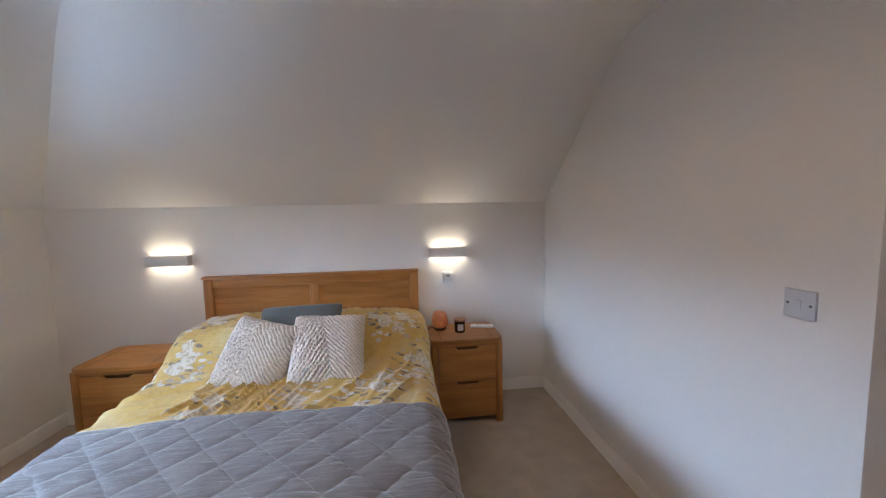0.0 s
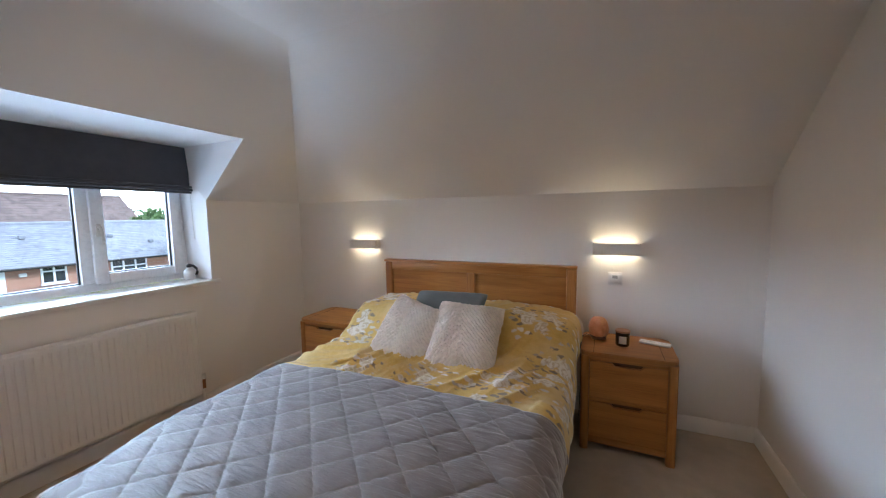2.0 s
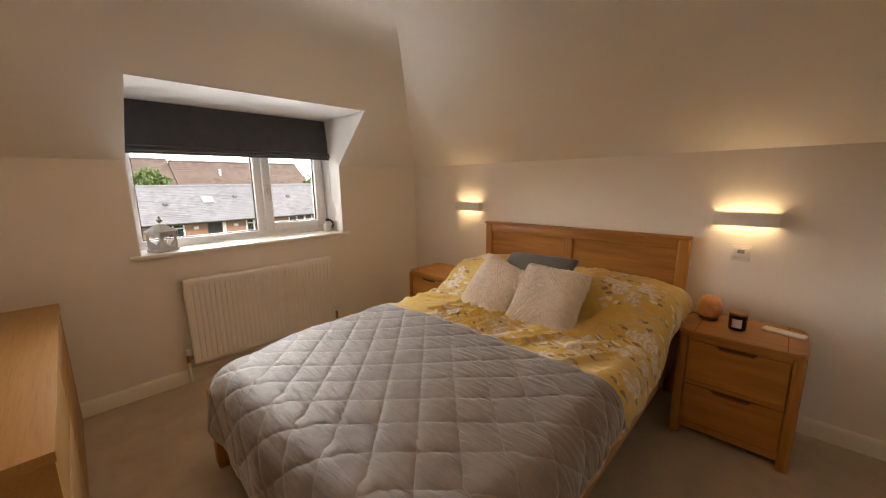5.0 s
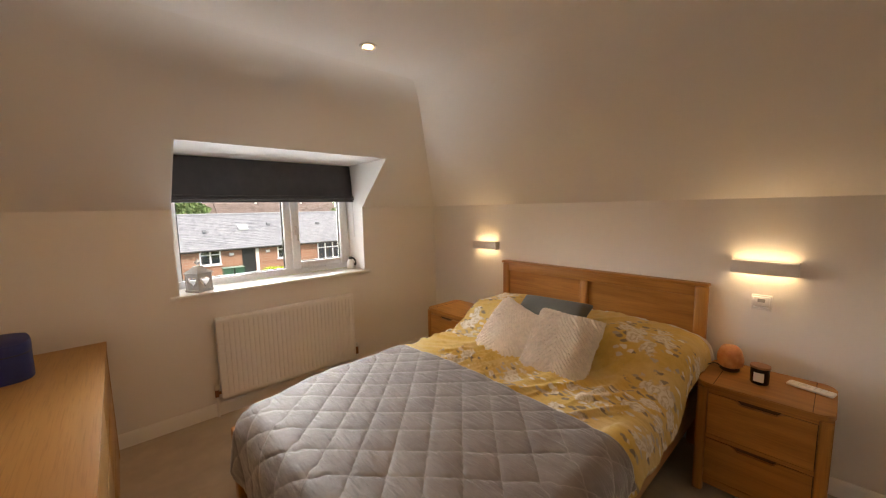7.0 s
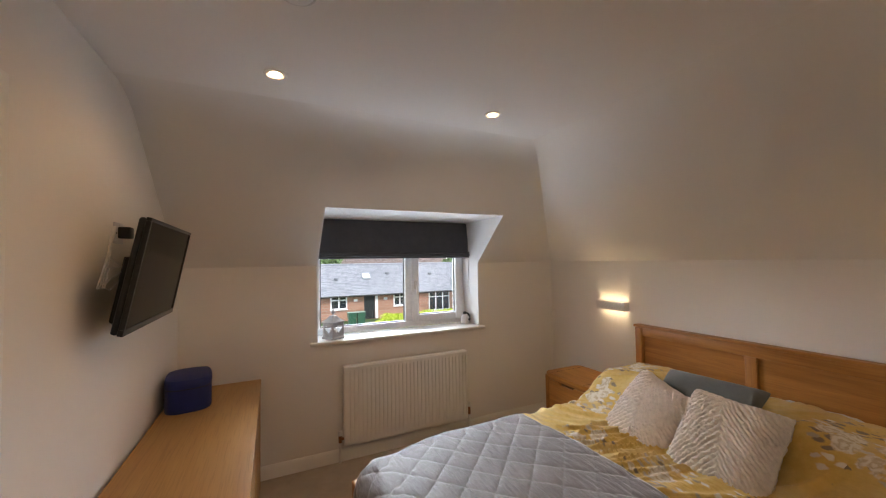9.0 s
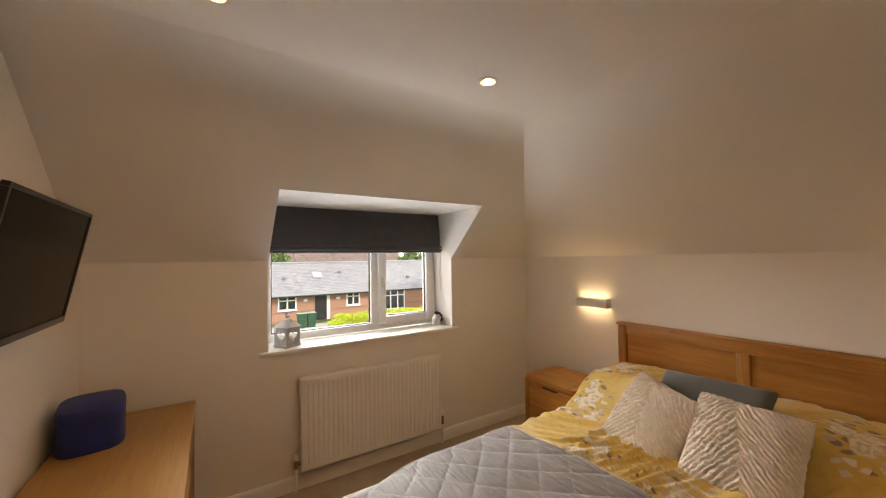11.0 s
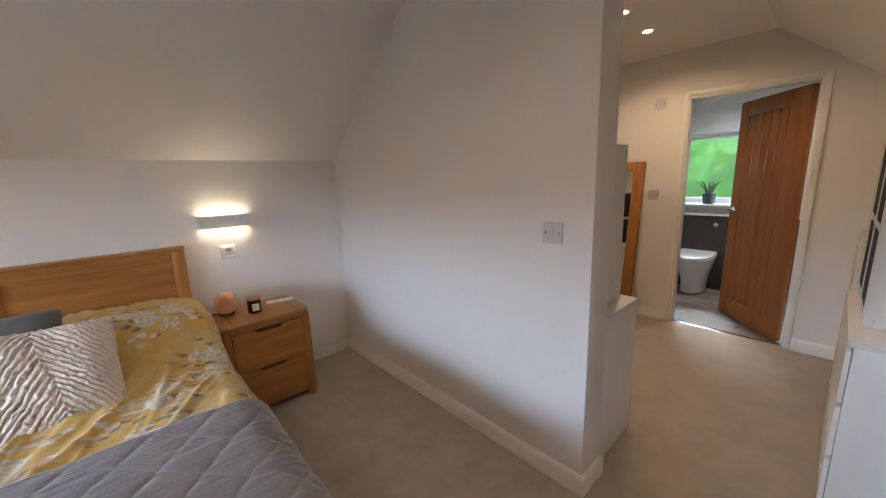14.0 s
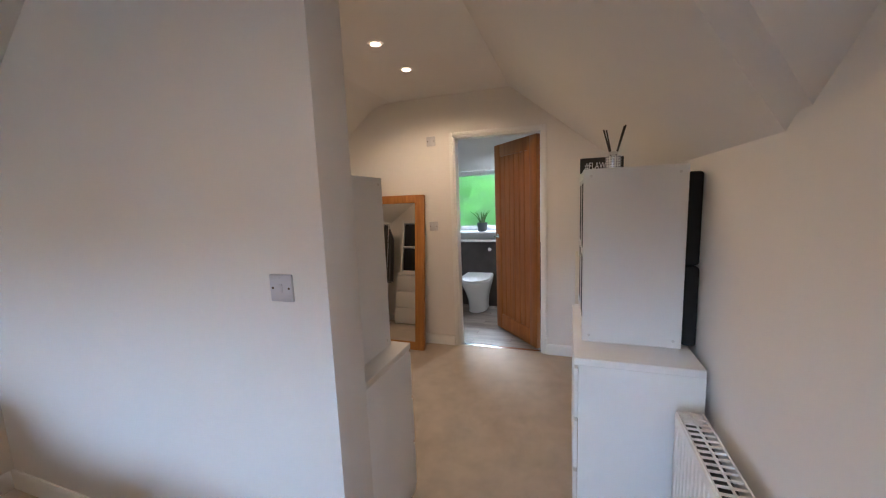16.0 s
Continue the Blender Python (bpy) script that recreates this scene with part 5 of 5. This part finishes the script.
solid("bathroom_ceiling", boxm(XE + 0.1, BXE + 0.2, BYS - 0.1, BYN + 0.1, CEIL, CEIL + 0.1), M_CEIL, "white bathroom ceiling", kind="structure")
bf = tagged(new("bathroom_floor", mesh_of("bathroom_floor", boxm(XE + 0.05, BXE + 0.2, BYS, BYN, -0.1, -0.004), M_JOINT_AND_SHADE)), "grey wood-look plank floor", kind="structure")
M_PLANK = oak("grey_plank", (0.13, 0.102, 0.080), (0.31, 0.265, 0.22), "y", 0.6)
pl = [boxm(-0.073, 0.073, -0.4, 0.4, -0.004, 0.0, 0.001, 1)]
plank_mesh = mesh_of("plank", pl[0], M_PLANK)
for i in range(10):
    for j in range(4):
        p = new("plank", plank_mesh)
        p.parent = bf
        p.location = (XE + 0.125 + i * 0.148, BYS + 0.2 + j * 0.804 - (0.37 if i % 2 else 0.0), 0)
w2 = thing("window_2", "white bathroom window with obscured glass", "window", kind="structure")
bm = boxm(BXE + 0.06, BXE + 0.13, BW0, BW1, BZ0, BZ0 + 0.06, 0.004)
box(bm, BXE + 0.06, BXE + 0.13, BW0, BW1, BZ1 - 0.06, BZ1, 0.004)
for y in (BW0, 0.78, BW1 - 0.06):
    box(bm, BXE + 0.06, BXE + 0.13, y, y + 0.06, BZ0 + 0.06, BZ1 - 0.06, 0.004)
part("window_frame", bm, M_PVC, w2)
m, nt, b = material("obscured_glass")
b.inputs["Transmission Weight"].default_value = 1.0
b.inputs["Roughness"].default_value = 0.34
b.inputs["IOR"].default_value = 1.12
n1 = nodes_noise(nt, 45, 2)
bump(nt, b, n1.outputs[0], 0.3, 0.01)
for y0, y1 in ((BW0 + 0.06, 0.78), (0.84, BW1 - 0.06)):
    p = part("pane", boxm(BXE + 0.09, BXE + 0.096, y0, y1, BZ0 + 0.06, BZ1 - 0.06), m, w2, "frosted pane")
    p.visible_shadow = False
solid("bathroom_sill", boxm(BXE - 0.14, BXE + 0.06, BW0 - 0.3, BYN, 0.955, 0.984, 0.005), M_TRIM, "white sill above the toilet panel", kind="structure")
solid("cistern_boxing", boxm(4.99, BXE, BYS + 0.4, BYN, 0.0, 0.850, 0.002), M_PANEL, "dark wood cistern panel", "panel")
solid("bathroom_shelf", boxm(4.97, BXE, BYS + 0.4, BYN, 0.852, 0.872, 0.003), M_TRIM, "white top over the cistern panel", "shelf")

wc = thing("toilet", "white back-to-wall toilet with a closed seat", "toilet", (4.99, 1.225, 0), 90)


def oval(w, d, n=28):
    """Outline in plan: flat at the back (y = 0), rounded in front (-y)... towards +y after the turn."""
    out = []
    for i in range(n + 1):
        a = math.pi * i / n
        out.append((w * math.cos(a), d * 0.45 + d * 0.55 * math.sin(a)))
    return [(w * 0.95, 0.0)] + out + [(-w * 0.95, 0.0)]


def stack(rings):
    bm = bmesh.new()
    vs = [[bm.verts.new((u, v, z)) for u, v in oval(w, d)] for w, d, z in rings]
    n = len(vs[0])
    for A, B in zip(vs, vs[1:]):
        for i in range(n):
            bm.faces.new((A[i], A[(i + 1) % n], B[(i + 1) % n], B[i]))
    bm.faces.new(vs[0][::-1])
    bm.faces.new(vs[-1])
    bmesh.ops.recalc_face_normals(bm, faces=bm.faces[:])
    return bm


M_CERAMIC = paint("white_ceramic", (0.82, 0.81, 0.79), 0.12, 0.01, 30, 0.0)
part("pan", stack([(0.115, 0.34, 0.0), (0.11, 0.33, 0.02), (0.12, 0.35, 0.15), (0.15, 0.42, 0.27), (0.178, 0.49, 0.36), (0.182, 0.50, 0.395)]), M_CERAMIC, wc)
part("seat", stack([(0.182, 0.50, 0.398), (0.186, 0.505, 0.402), (0.186, 0.505, 0.414), (0.182, 0.50, 0.417)]), M_PLASTIC, wc)
part("lid", stack([(0.182, 0.50, 0.419), (0.186, 0.505, 0.423), (0.186, 0.505, 0.437), (0.170, 0.485, 0.446)]), M_PLASTIC, wc)
solid("flush_button", cylm((4.99, 1.088, 0.756), (4.972, 1.088, 0.756), 0.022), M_CHROME, "chrome flush button on the cistern panel", "flush button")
tb = thing("toilet_brush", "chrome toilet brush holder on the bathroom floor", "toilet brush", (4.90, 1.50, 0))
part("holder", cylm((0, 0, 0), (0, 0, 0.24), 0.045), M_CHROME, tb)
part("handle", cylm((0, 0, 0.24), (0, 0, 0.36), 0.008), M_CHROME, tb)
alo = thing("aloe_plant", "aloe in a grey ribbed pot on the bathroom sill", "plant", (5.04, 1.194, 0.984))
bm = bmesh.new()
lathe(bm, [(0, 0), (0.05, 0), (0.055, 0.005), (0.066, 0.10), (0.068, 0.115), (0.06, 0.116), (0.056, 0.10), (0, 0.10)], seg=36, wob=lambda a, z: 1 + 0.012 * math.cos(18 * a))
part("pot", bm, paint("grey_pot", (0.12, 0.13, 0.15), 0.6), alo)
M_ALOE = paint("aloe_green", (0.16, 0.24, 0.11), 0.5, 0.2, 60, 0.05, 0, 20)
for k in range(15):
    a = k * 2.4
    ln, out = 0.19 + 0.05 * ((k * 7) % 5) / 5, 0.04 + 0.10 * (k % 5) / 4
    bm = bmesh.new()
    tube_pts = []
    for i in range(6):
        f = i / 5
        tube_pts.append((0.02 * math.cos(a) + out * f ** 1.5 * math.cos(a), 0.02 * math.sin(a) + out * f ** 1.5 * math.sin(a), 0.09 + ln * f * (1 - 0.2 * f)))
    tube(bm, tube_pts, 0.011, 6)
    for idx, v in enumerate(bm.verts):
        i = idx // 6
        c = Vector(tube_pts[min(i, 5)])
        v.co = c + (v.co - c) * (1.0 - 0.18 * i) 
    part("leaf", bm, M_ALOE, alo)
# fill spot added to brighten the bathroom, no fitting of its own
la = new("bathroom_fill", bpy.data.lights.new("bathroom_fill", "SPOT"))
la.data.energy, la.data.color, la.data.spot_size, la.data.spot_blend, la.data.shadow_soft_size = BATH_FILL_W, (1.0, 0.9, 0.8), radians(140), 0.9, 0.05
la.matrix_world = Matrix.Translation((4.45, 0.80, CEIL - 0.012))

# ---- outdoors ----
M_OVERCAST = emitter("overcast_sky", (0.93, 0.97, 1.0), 5.0)
solid("backdrop", boxm(-131, -130, -260, 260, -10, 120), M_OVERCAST, "bright white overcast sky", kind="structure")
GZ = -3.15
M_GRASS = paint("lawn", (0.06, 0.10, 0.03), 0.9, 0.3, 8, 0.4, 0, 0.4)
M_PATH = paint("concrete_path", (0.38, 0.37, 0.35), 0.9, 0.15, 20, 0.2, 0, 1.2)
solid("ground", boxm(-400, 400, -400, 400, GZ - 1.0, GZ), M_GRASS, "lawns reaching into the distance", kind="structure")
# pale band added out of view to reflect daylight up into the window
solid("bounce_ground", boxm(-19.5, -4.0, -60, 60, GZ, GZ + 0.015), M_PATH, "unseen pale ground added to bounce daylight up to the window", kind="structure")
solid("pavement", boxm(-27.5, -25.6, -25, 40, GZ, GZ + 0.02), M_PATH, "grey concrete path in front of the bungalows", kind="structure")


def brick_material(name, base, mortar, bw=0.225, bh=0.075):
    m, nt, b = material(name)
    t = nt.nodes.new("ShaderNodeTexBrick")
    t.inputs["Color1"].default_value = (*base, 1)
    t.inputs["Color2"].default_value = (*(c * 0.75 for c in base), 1)
    t.inputs["Mortar"].default_value = (*mortar, 1)
    t.inputs["Scale"].default_value = 1.0
    t.inputs["Brick Width"].default_value, t.inputs["Row Height"].default_value, t.inputs["Mortar Size"].default_value = bw, bh, 0.008
    nt.links.new(mapped(nt, (1, 1, 1), (radians(90), 0, radians(90))), t.inputs["Vector"])
    nt.links.new(t.outputs["Color"], b.inputs["Base Color"])
    b.inputs["Roughness"].default_value = 0.9
    return m


def tile_roof_material(name, a, c):
    m, nt, b = material(name)
    rnd = nt.nodes.new("ShaderNodeNewGeometry").outputs["Random Per Island"]
    n1 = nodes_noise(nt, 3.0, 4)
    col = ramp(nt, rnd, [(0.0, a), (1.0, c)])
    col = blend(nt, ramp(nt, n1.outputs[0], [(0.45, (0, 0, 0)), (0.75, (0.5, 0.5, 0.5))]), col, tuple(k * 1.5 for k in c))
    nt.links.new(col, b.inputs["Base Color"])
    b.inputs["Roughness"].default_value = 0.85
    return m


M_BRICK = brick_material("orange_brick", (0.42, 0.225, 0.15), (0.36, 0.31, 0.26))
M_SLATE = tile_roof_material("grey_slate", (0.185, 0.195, 0.22), (0.275, 0.285, 0.31))
M_PANTILE = tile_roof_material("brown_tiles", (0.11, 0.082, 0.07), (0.20, 0.15, 0.13))
M_DARKGLASS = paint("dark_glass", (0.02, 0.025, 0.03), 0.08, 0.1)
M_HEDGE = paint("golden_hedge_leaf", (0.42, 0.50, 0.035), 0.6, 0.3, 50, 0.1, 0, 9)
# leaf green lightened: the haze of distance is put into the colour
M_LEAF = paint("hazy_green_leaf", (0.12, 0.19, 0.06), 0.6, 0.35, 30, 0.1, 0, 2)


def roof_tiles(name, parent, mat, y0, y1, xe, ze, xr, zr, tw, rows, seed=1):
    """A roof slope of lapped tiles, from the eave (xe, ze) to the ridge (xr, zr), along y."""
    rng = random.Random(seed)
    vs, fs = [], []
    dx, dz = (xr - xe) / rows, (zr - ze) / rows
    ln = math.hypot(dx, dz)
    nx, nz = -dz / ln, dx / ln
    if nz < 0:
        nx, nz = -nx, -nz
    for r in range(rows):
        y = y0 - (tw / 2 if r % 2 else 0)
        while y < y1:
            a, b = max(y0, y + 0.006), min(y1, y + tw - 0.006)
            if b - a > 0.03:
                up = 0.010 + rng.random() * 0.016
                xa, za = xe + dx * r, ze + dz * r
                xb, zb = xe + dx * (r + 1.12), ze + dz * (r + 1.12)
                i = len(vs)
                for (px, pz, h) in ((xa, za, up), (xb, zb, 0.004), (xa, za, 0.0)):
                    vs.append((px + nx * h, a, pz + nz * h))
                    vs.append((px + nx * h, b, pz + nz * h))
                fs.append((i, i + 1, i + 3, i + 2))
                fs.append((i + 4, i + 5, i + 1, i))
            y += tw
    me = bpy.data.meshes.new(name)
    me.from_pydata(vs, [], fs)
    me.materials.append(mat)
    ob = new(name, me)
    ob.parent = parent
    return tagged(ob, kind="stuff")


def house_window(parent, x, y0, y1, z0, z1, cols, top=0.3):
    """A white casement in a wall facing +x."""
    bm = bmesh.new()
    for a, b, c, d in ((y0, y1, z0, z0 + 0.09), (y0, y1, z1 - 0.09, z1), (y0, y0 + 0.09, z0 + 0.09, z1 - 0.09), (y1 - 0.09, y1, z0 + 0.09, z1 - 0.09)):
        box(bm, x - 0.05, x + 0.05, a, b, c, d)
    for k in range(1, cols):
        y = y0 + (y1 - y0) * k / cols
        box(bm, x - 0.045, x + 0.045, y - 0.05, y + 0.05, z0 + 0.09, z1 - 0.09)
    zt = z1 - (z1 - z0) * top
    box(bm, x - 0.04, x + 0.04, y0 + 0.09, y1 - 0.09, zt - 0.04, zt + 0.04)
    w = part("window", bm, M_PVC, parent, "white casement window")
    for k in range(cols):
        a, b = y0 + (y1 - y0) * k / cols, y0 + (y1 - y0) * (k + 1) / cols
        part("pane", boxm(x + 0.005, x + 0.015, a + 0.05, b - 0.05, z0 + 0.09, z1 - 0.09), M_DARKGLASS, w)
    part("sill", boxm(x - 0.02, x + 0.12, y0 - 0.05, y1 + 0.05, z0 - 0.07, z0), M_PVC, w)
    return w


HX0 = -29.0
EZ, RZ = -0.98, 1.34
bun = thing("bungalow", "row of orange brick bungalows with a grey slate roof", "house", (0, 0, 0))
YB0, YB1 = -22.0, 22.0
part("wall", boxm(HX0 - 8, HX0, YB0, YB1, GZ, EZ), M_BRICK, bun)
roof_tiles("roof", bun, M_SLATE, YB0 - 0.3, YB1 + 0.3, HX0 + 0.45, EZ - 0.1, HX0 - 4.0, RZ, 0.26, 22)
part("roof_core", prismm([(HX0 + 0.42, EZ - 0.16), (HX0 - 4.0, RZ - 0.06), (HX0 - 8.4, EZ - 0.16)], "y", YB0 - 0.25, YB1 + 0.25), M_SLATE, bun)
part("ridge_cap", cylm((HX0 - 4.0, YB0 - 0.3, RZ - 0.02), (HX0 - 4.0, YB1 + 0.3, RZ - 0.02), 0.12, seg=10), M_SLATE, bun)
part("fascia", boxm(HX0 + 0.36, HX0 + 0.40, YB0, YB1, EZ - 0.24, EZ - 0.12), paint("dark_fascia", (0.04, 0.035, 0.03), 0.5), bun, "dark fascia board")
part("gutter", cylm((HX0 + 0.47, YB0, EZ - 0.16), (HX0 + 0.47, YB1, EZ - 0.16), 0.06, seg=10), M_BLACK, bun, "black gutter")
part("front_door", boxm(HX0 - 0.02, HX0 + 0.04, 7.00, 7.88, GZ + 0.05, -1.15), paint("black_door", (0.015, 0.017, 0.02), 0.4), bun, "black front door")
part("side_light", boxm(HX0 - 0.01, HX0 + 0.03, 7.93, 8.15, GZ + 0.05, -1.15), M_PVC, bun)
for y0, y1, z0, z1, c in ((4.33, 5.63, -2.18, -1.15, 2), (9.5, 10.62, -2.18, -1.14, 2), (12.74, 14.78, -2.83, -1.10, 3), (17.1, 18.9, -2.3, -1.15, 2), (-1.8, 0.0, -2.3, -1.15, 3), (-6.1, -4.6, -2.3, -1.15, 2)):
    house_window(bun, HX0, y0, y1, z0, z1, c)
for y in (6.3, 8.8):
    part("lamp_box", boxm(HX0, HX0 + 0.1, y - 0.15, y + 0.15, -1.62, -1.42, 0.02), M_PLASTIC, bun, "small white wall box")
SLX = (HX0 + 0.45) - (HX0 + 0.45 - (HX0 - 4.0)) * 0.55
SLZ = (EZ - 0.1) + (RZ - EZ + 0.1) * 0.55
ang = math.degrees(math.atan2(RZ - EZ + 0.1, 4.45))


def roof_light(y, f, w, h, mat):
    bm = boxm(-h / 2, h / 2, -w / 2, w / 2, 0.0, 0.10, 0.02)
    bmesh.ops.transform(bm, matrix=pose(HX0 + 0.45 - 4.45 * f, y, EZ - 0.1 + (RZ - EZ + 0.1) * f + 0.03, 0, ang, 0), verts=bm.verts)
    return part("roof_light", bm, mat, bun, "pale roof light")


roof_light(7.63, 0.55, 0.68, 0.8, paint("roof_light_glass", (0.55, 0.58, 0.60), 0.25))
for y, f in ((5.0, 0.45), (9.6, 0.6), (13.7, 0.55), (15.7, 0.35)):
    part("roof_vent", boxm(HX0 + 0.45 - 4.45 * f - 0.14, HX0 + 0.45 - 4.45 * f + 0.14, y - 0.14, y + 0.14, EZ - 0.05 + (RZ - EZ + 0.1) * f, EZ + 0.16 + (RZ - EZ + 0.1) * f, 0.04), M_SLATE, bun)


def far_house(y0, y1, x, zr, seed):
    t = thing("terraced_house", "brick houses with brown tiled roofs behind the bungalows", "house", group="houses behind")
    ze = zr - 3.4
    part("wall", boxm(x - 9, x, y0, y1, GZ, ze), M_BRICK, t)
    roof_tiles("roof", t, M_PANTILE, y0 - 0.3, y1 + 0.3, x + 0.4, ze - 0.1, x - 4.5, zr, 0.42, 14, seed)
    part("roof_core", prismm([(x + 0.36, ze - 0.18), (x - 4.5, zr - 0.06), (x - 9.3, ze - 0.18)], "y", y0 - 0.25, y1 + 0.25), M_PANTILE, t)
    part("ridge_cap", cylm((x - 4.5, y0 - 0.3, zr), (x - 4.5, y1 + 0.3, zr), 0.14, seg=8), M_PANTILE, t)
    for k in range(2):
        y = y0 + (y1 - y0) * (0.3 + 0.4 * k)
        cx = x - 2.2
        part("vent_pipe", cylm((cx, y, zr - 2.0), (cx, y, zr - 0.9), 0.14, seg=10), M_PLASTIC, t, "pale flue")
    return t


far_house(-27.2, -5.2, -47, 4.2, 3)
far_house(-4.6, 8.8, -48, 4.4, 4)
far_house(9.4, 23.8, -47.5, 4.2, 5)

neigh = thing("white_gable", "white rendered end wall of the next house with a satellite dish", "house", (-24, 14.9, GZ))
part("wall", prismm([(0, 0), (7.5, 0), (7.5, 4.6), (3.75, 7.4), (0, 4.6)], "x", -0.35, 0.0), paint("white_render", (0.66, 0.65, 0.63), 0.9, 0.05, 8, 0.1), neigh)
part("roof", prismm([(-0.3, 4.5), (3.75, 7.55), (7.8, 4.5), (7.8, 4.7), (3.75, 7.75), (-0.3, 4.7)], "x", -0.5, 0.25), M_SLATE, neigh)
dish = part("satellite_dish", lathe(bmesh.new(), [(0.02, 0.0), (0.2, 0.03), (0.40, 0.12), (0.40, 0.135), (0.2, 0.045), (0.02, 0.015)], seg=24), M_BLACK, neigh, "black satellite dish")
dish.matrix_local = pose(0.25, -0.55, 4.6, 0, 82, -15)
part("dish_arm", cylm((0.0, 0.05, 4.5), (0.2, -0.53, 4.6), 0.03, seg=8), M_BLACK, neigh)


def leaf_cloud(rng, n, size, inside):
    """Many small leaves scattered by inside(rng), which gives a place."""
    vs, fs = [], []
    for _ in range(n):
        p = Vector(inside(rng))
        q = Euler((rng.uniform(0, 6.3), rng.uniform(0, 6.3), rng.uniform(0, 6.3))).to_matrix()
        s = size * rng.uniform(0.6, 1.3)
        i = len(vs)
        for a, b, c in ((-0.5, 0, 0), (0, -0.32, 0.05), (0.6, 0, 0), (0, 0.32, 0.05)):
            vs.append(tuple(p + q @ Vector((a * s, b * s, c * s))))
        fs.append((i, i + 1, i + 2, i + 3))
    return vs, fs


def foliage(name, mat, data, label, category):
    me = bpy.data.meshes.new(name)
    me.from_pydata(data[0], [], data[1])
    me.materials.append(mat)
    return tagged(new(name, me), label, category, kind="stuff")


def hedge_point(rng):
    y = rng.uniform(5.85, 13.2)
    top = GZ + 1.52 + 0.22 * noise.noise((y * 0.9, 0, 0)) - 0.5 * soft((6.5 - y) / 0.8)
    x = -20.5 + rng.uniform(-0.7, 0.7)
    return (x, y, GZ + (top - GZ) * rng.random() ** 0.4)


foliage("hedge", M_HEDGE, leaf_cloud(random.Random(5), 9000, 0.13, hedge_point), "golden yellow-green clipped hedge", "hedge")


def blob(cx, cy, cz, rx, ry, rz):
    def inside(rng):
        while True:
            p = Vector((rng.uniform(-1, 1), rng.uniform(-1, 1), rng.uniform(-1, 1)))
            r = p.length
            if 0.3 < r < 0.75 + 0.45 * noise.noise(p * 2.2 + Vector((cx, cy, cz))):
                return (cx + p.x * rx, cy + p.y * ry, cz + p.z * rz)
    return inside


def tree(x, y, h, r, seed, base=GZ):
    t = thing("tree", "leafy green tree beyond the roofs", "tree", (0, 0, 0), group="trees beyond the roofs")
    bm = cylm((x, y, base), (x + 0.1, y, base + h * 0.5), 0.22, 0.12, 10)
    for k in range(6):
        a = k * 1.05
        cyl(bm, (x, y, base + h * (0.35 + 0.03 * k)), (x + r * 0.6 * math.cos(a), y + r * 0.6 * math.sin(a), base + h * (0.6 + 0.05 * k)), 0.08, 0.02, 6)
    part("trunk", bm, M_BRONZE, t)
    d = leaf_cloud(random.Random(seed), 3500, 0.34, blob(x, y, base + h * 0.68, r, r, h * 0.40))
    me = bpy.data.meshes.new("crown")
    me.from_pydata(d[0], [], d[1])
    me.materials.append(M_LEAF)
    c = new("crown", me)
    c.parent = t


tree(-38.5, 5.2, 5.9, 1.9, 11)
tree(-42, 22.3, 5.6, 2.2, 12)
tree(-62, 27.0, 6.0, 4.5, 13)
tree(-66, 33.0, 6.4, 4.8, 14)


def wheelie_bin(x, y, mat, label):
    t = thing("wheelie_bin", label, "bin", (x, y, GZ), group="wheelie bins")
    bm = bmesh.new()
    v0 = [bm.verts.new(p) for p in ((-0.24, -0.22, 0.06), (0.24, -0.22, 0.06), (0.24, 0.22, 0.06), (-0.24, 0.22, 0.06))]
    v1 = [bm.verts.new(p) for p in ((-0.30, -0.29, 0.98), (0.34, -0.29, 0.98), (0.34, 0.29, 0.98), (-0.30, 0.29, 0.98))]
    for i in range(4):
        bm.faces.new((v0[i], v0[(i + 1) % 4], v1[(i + 1) % 4], v1[i]))
    bm.faces.new(v0[::-1])
    bm.faces.new(v1)
    part("body", bm, mat, t)
    part("lid", boxm(-0.34, 0.38, -0.31, 0.31, 0.98, 1.06, 0.03), mat, t)
    for s in (-1, 1):
        part("wheel", cylm((-0.24, s * 0.24, 0.1), (-0.24, s * 0.30, 0.1), 0.1), M_BLACK, t)


M_BIN = paint("bin_green", (0.03, 0.10, 0.06), 0.5)
for y in (5.45, 6.1):
    wheelie_bin(-26.2, y, M_BIN, "dark green wheelie bin outside the bungalow")
low = thing("garden_wall", "low brick garden wall before the bungalow", "wall")
part("brickwork", boxm(-25.4, -25.2, 8.7, 12.5, GZ, GZ + 0.7), M_BRICK, low)
part("coping", boxm(-25.45, -25.15, 8.65, 12.55, GZ + 0.7, GZ + 0.77, 0.01), M_PATH, low)


def bank(rng):
    y = rng.uniform(-1.2, 4.0)
    return (7.6 + rng.uniform(-0.5, 0.5) + 0.3 * noise.noise((y, 0, 0)), y, rng.uniform(-0.6, 2.6))


M_SHRUB = paint("sunlit_leaf", (0.15, 0.34, 0.05), 0.55, 0.4, 30, 0.1, 0, 1.5)
foliage("garden_shrubs", M_SHRUB, leaf_cloud(random.Random(9), 9000, 0.16, bank), "dense green shrubs outside the bathroom window", "shrub")
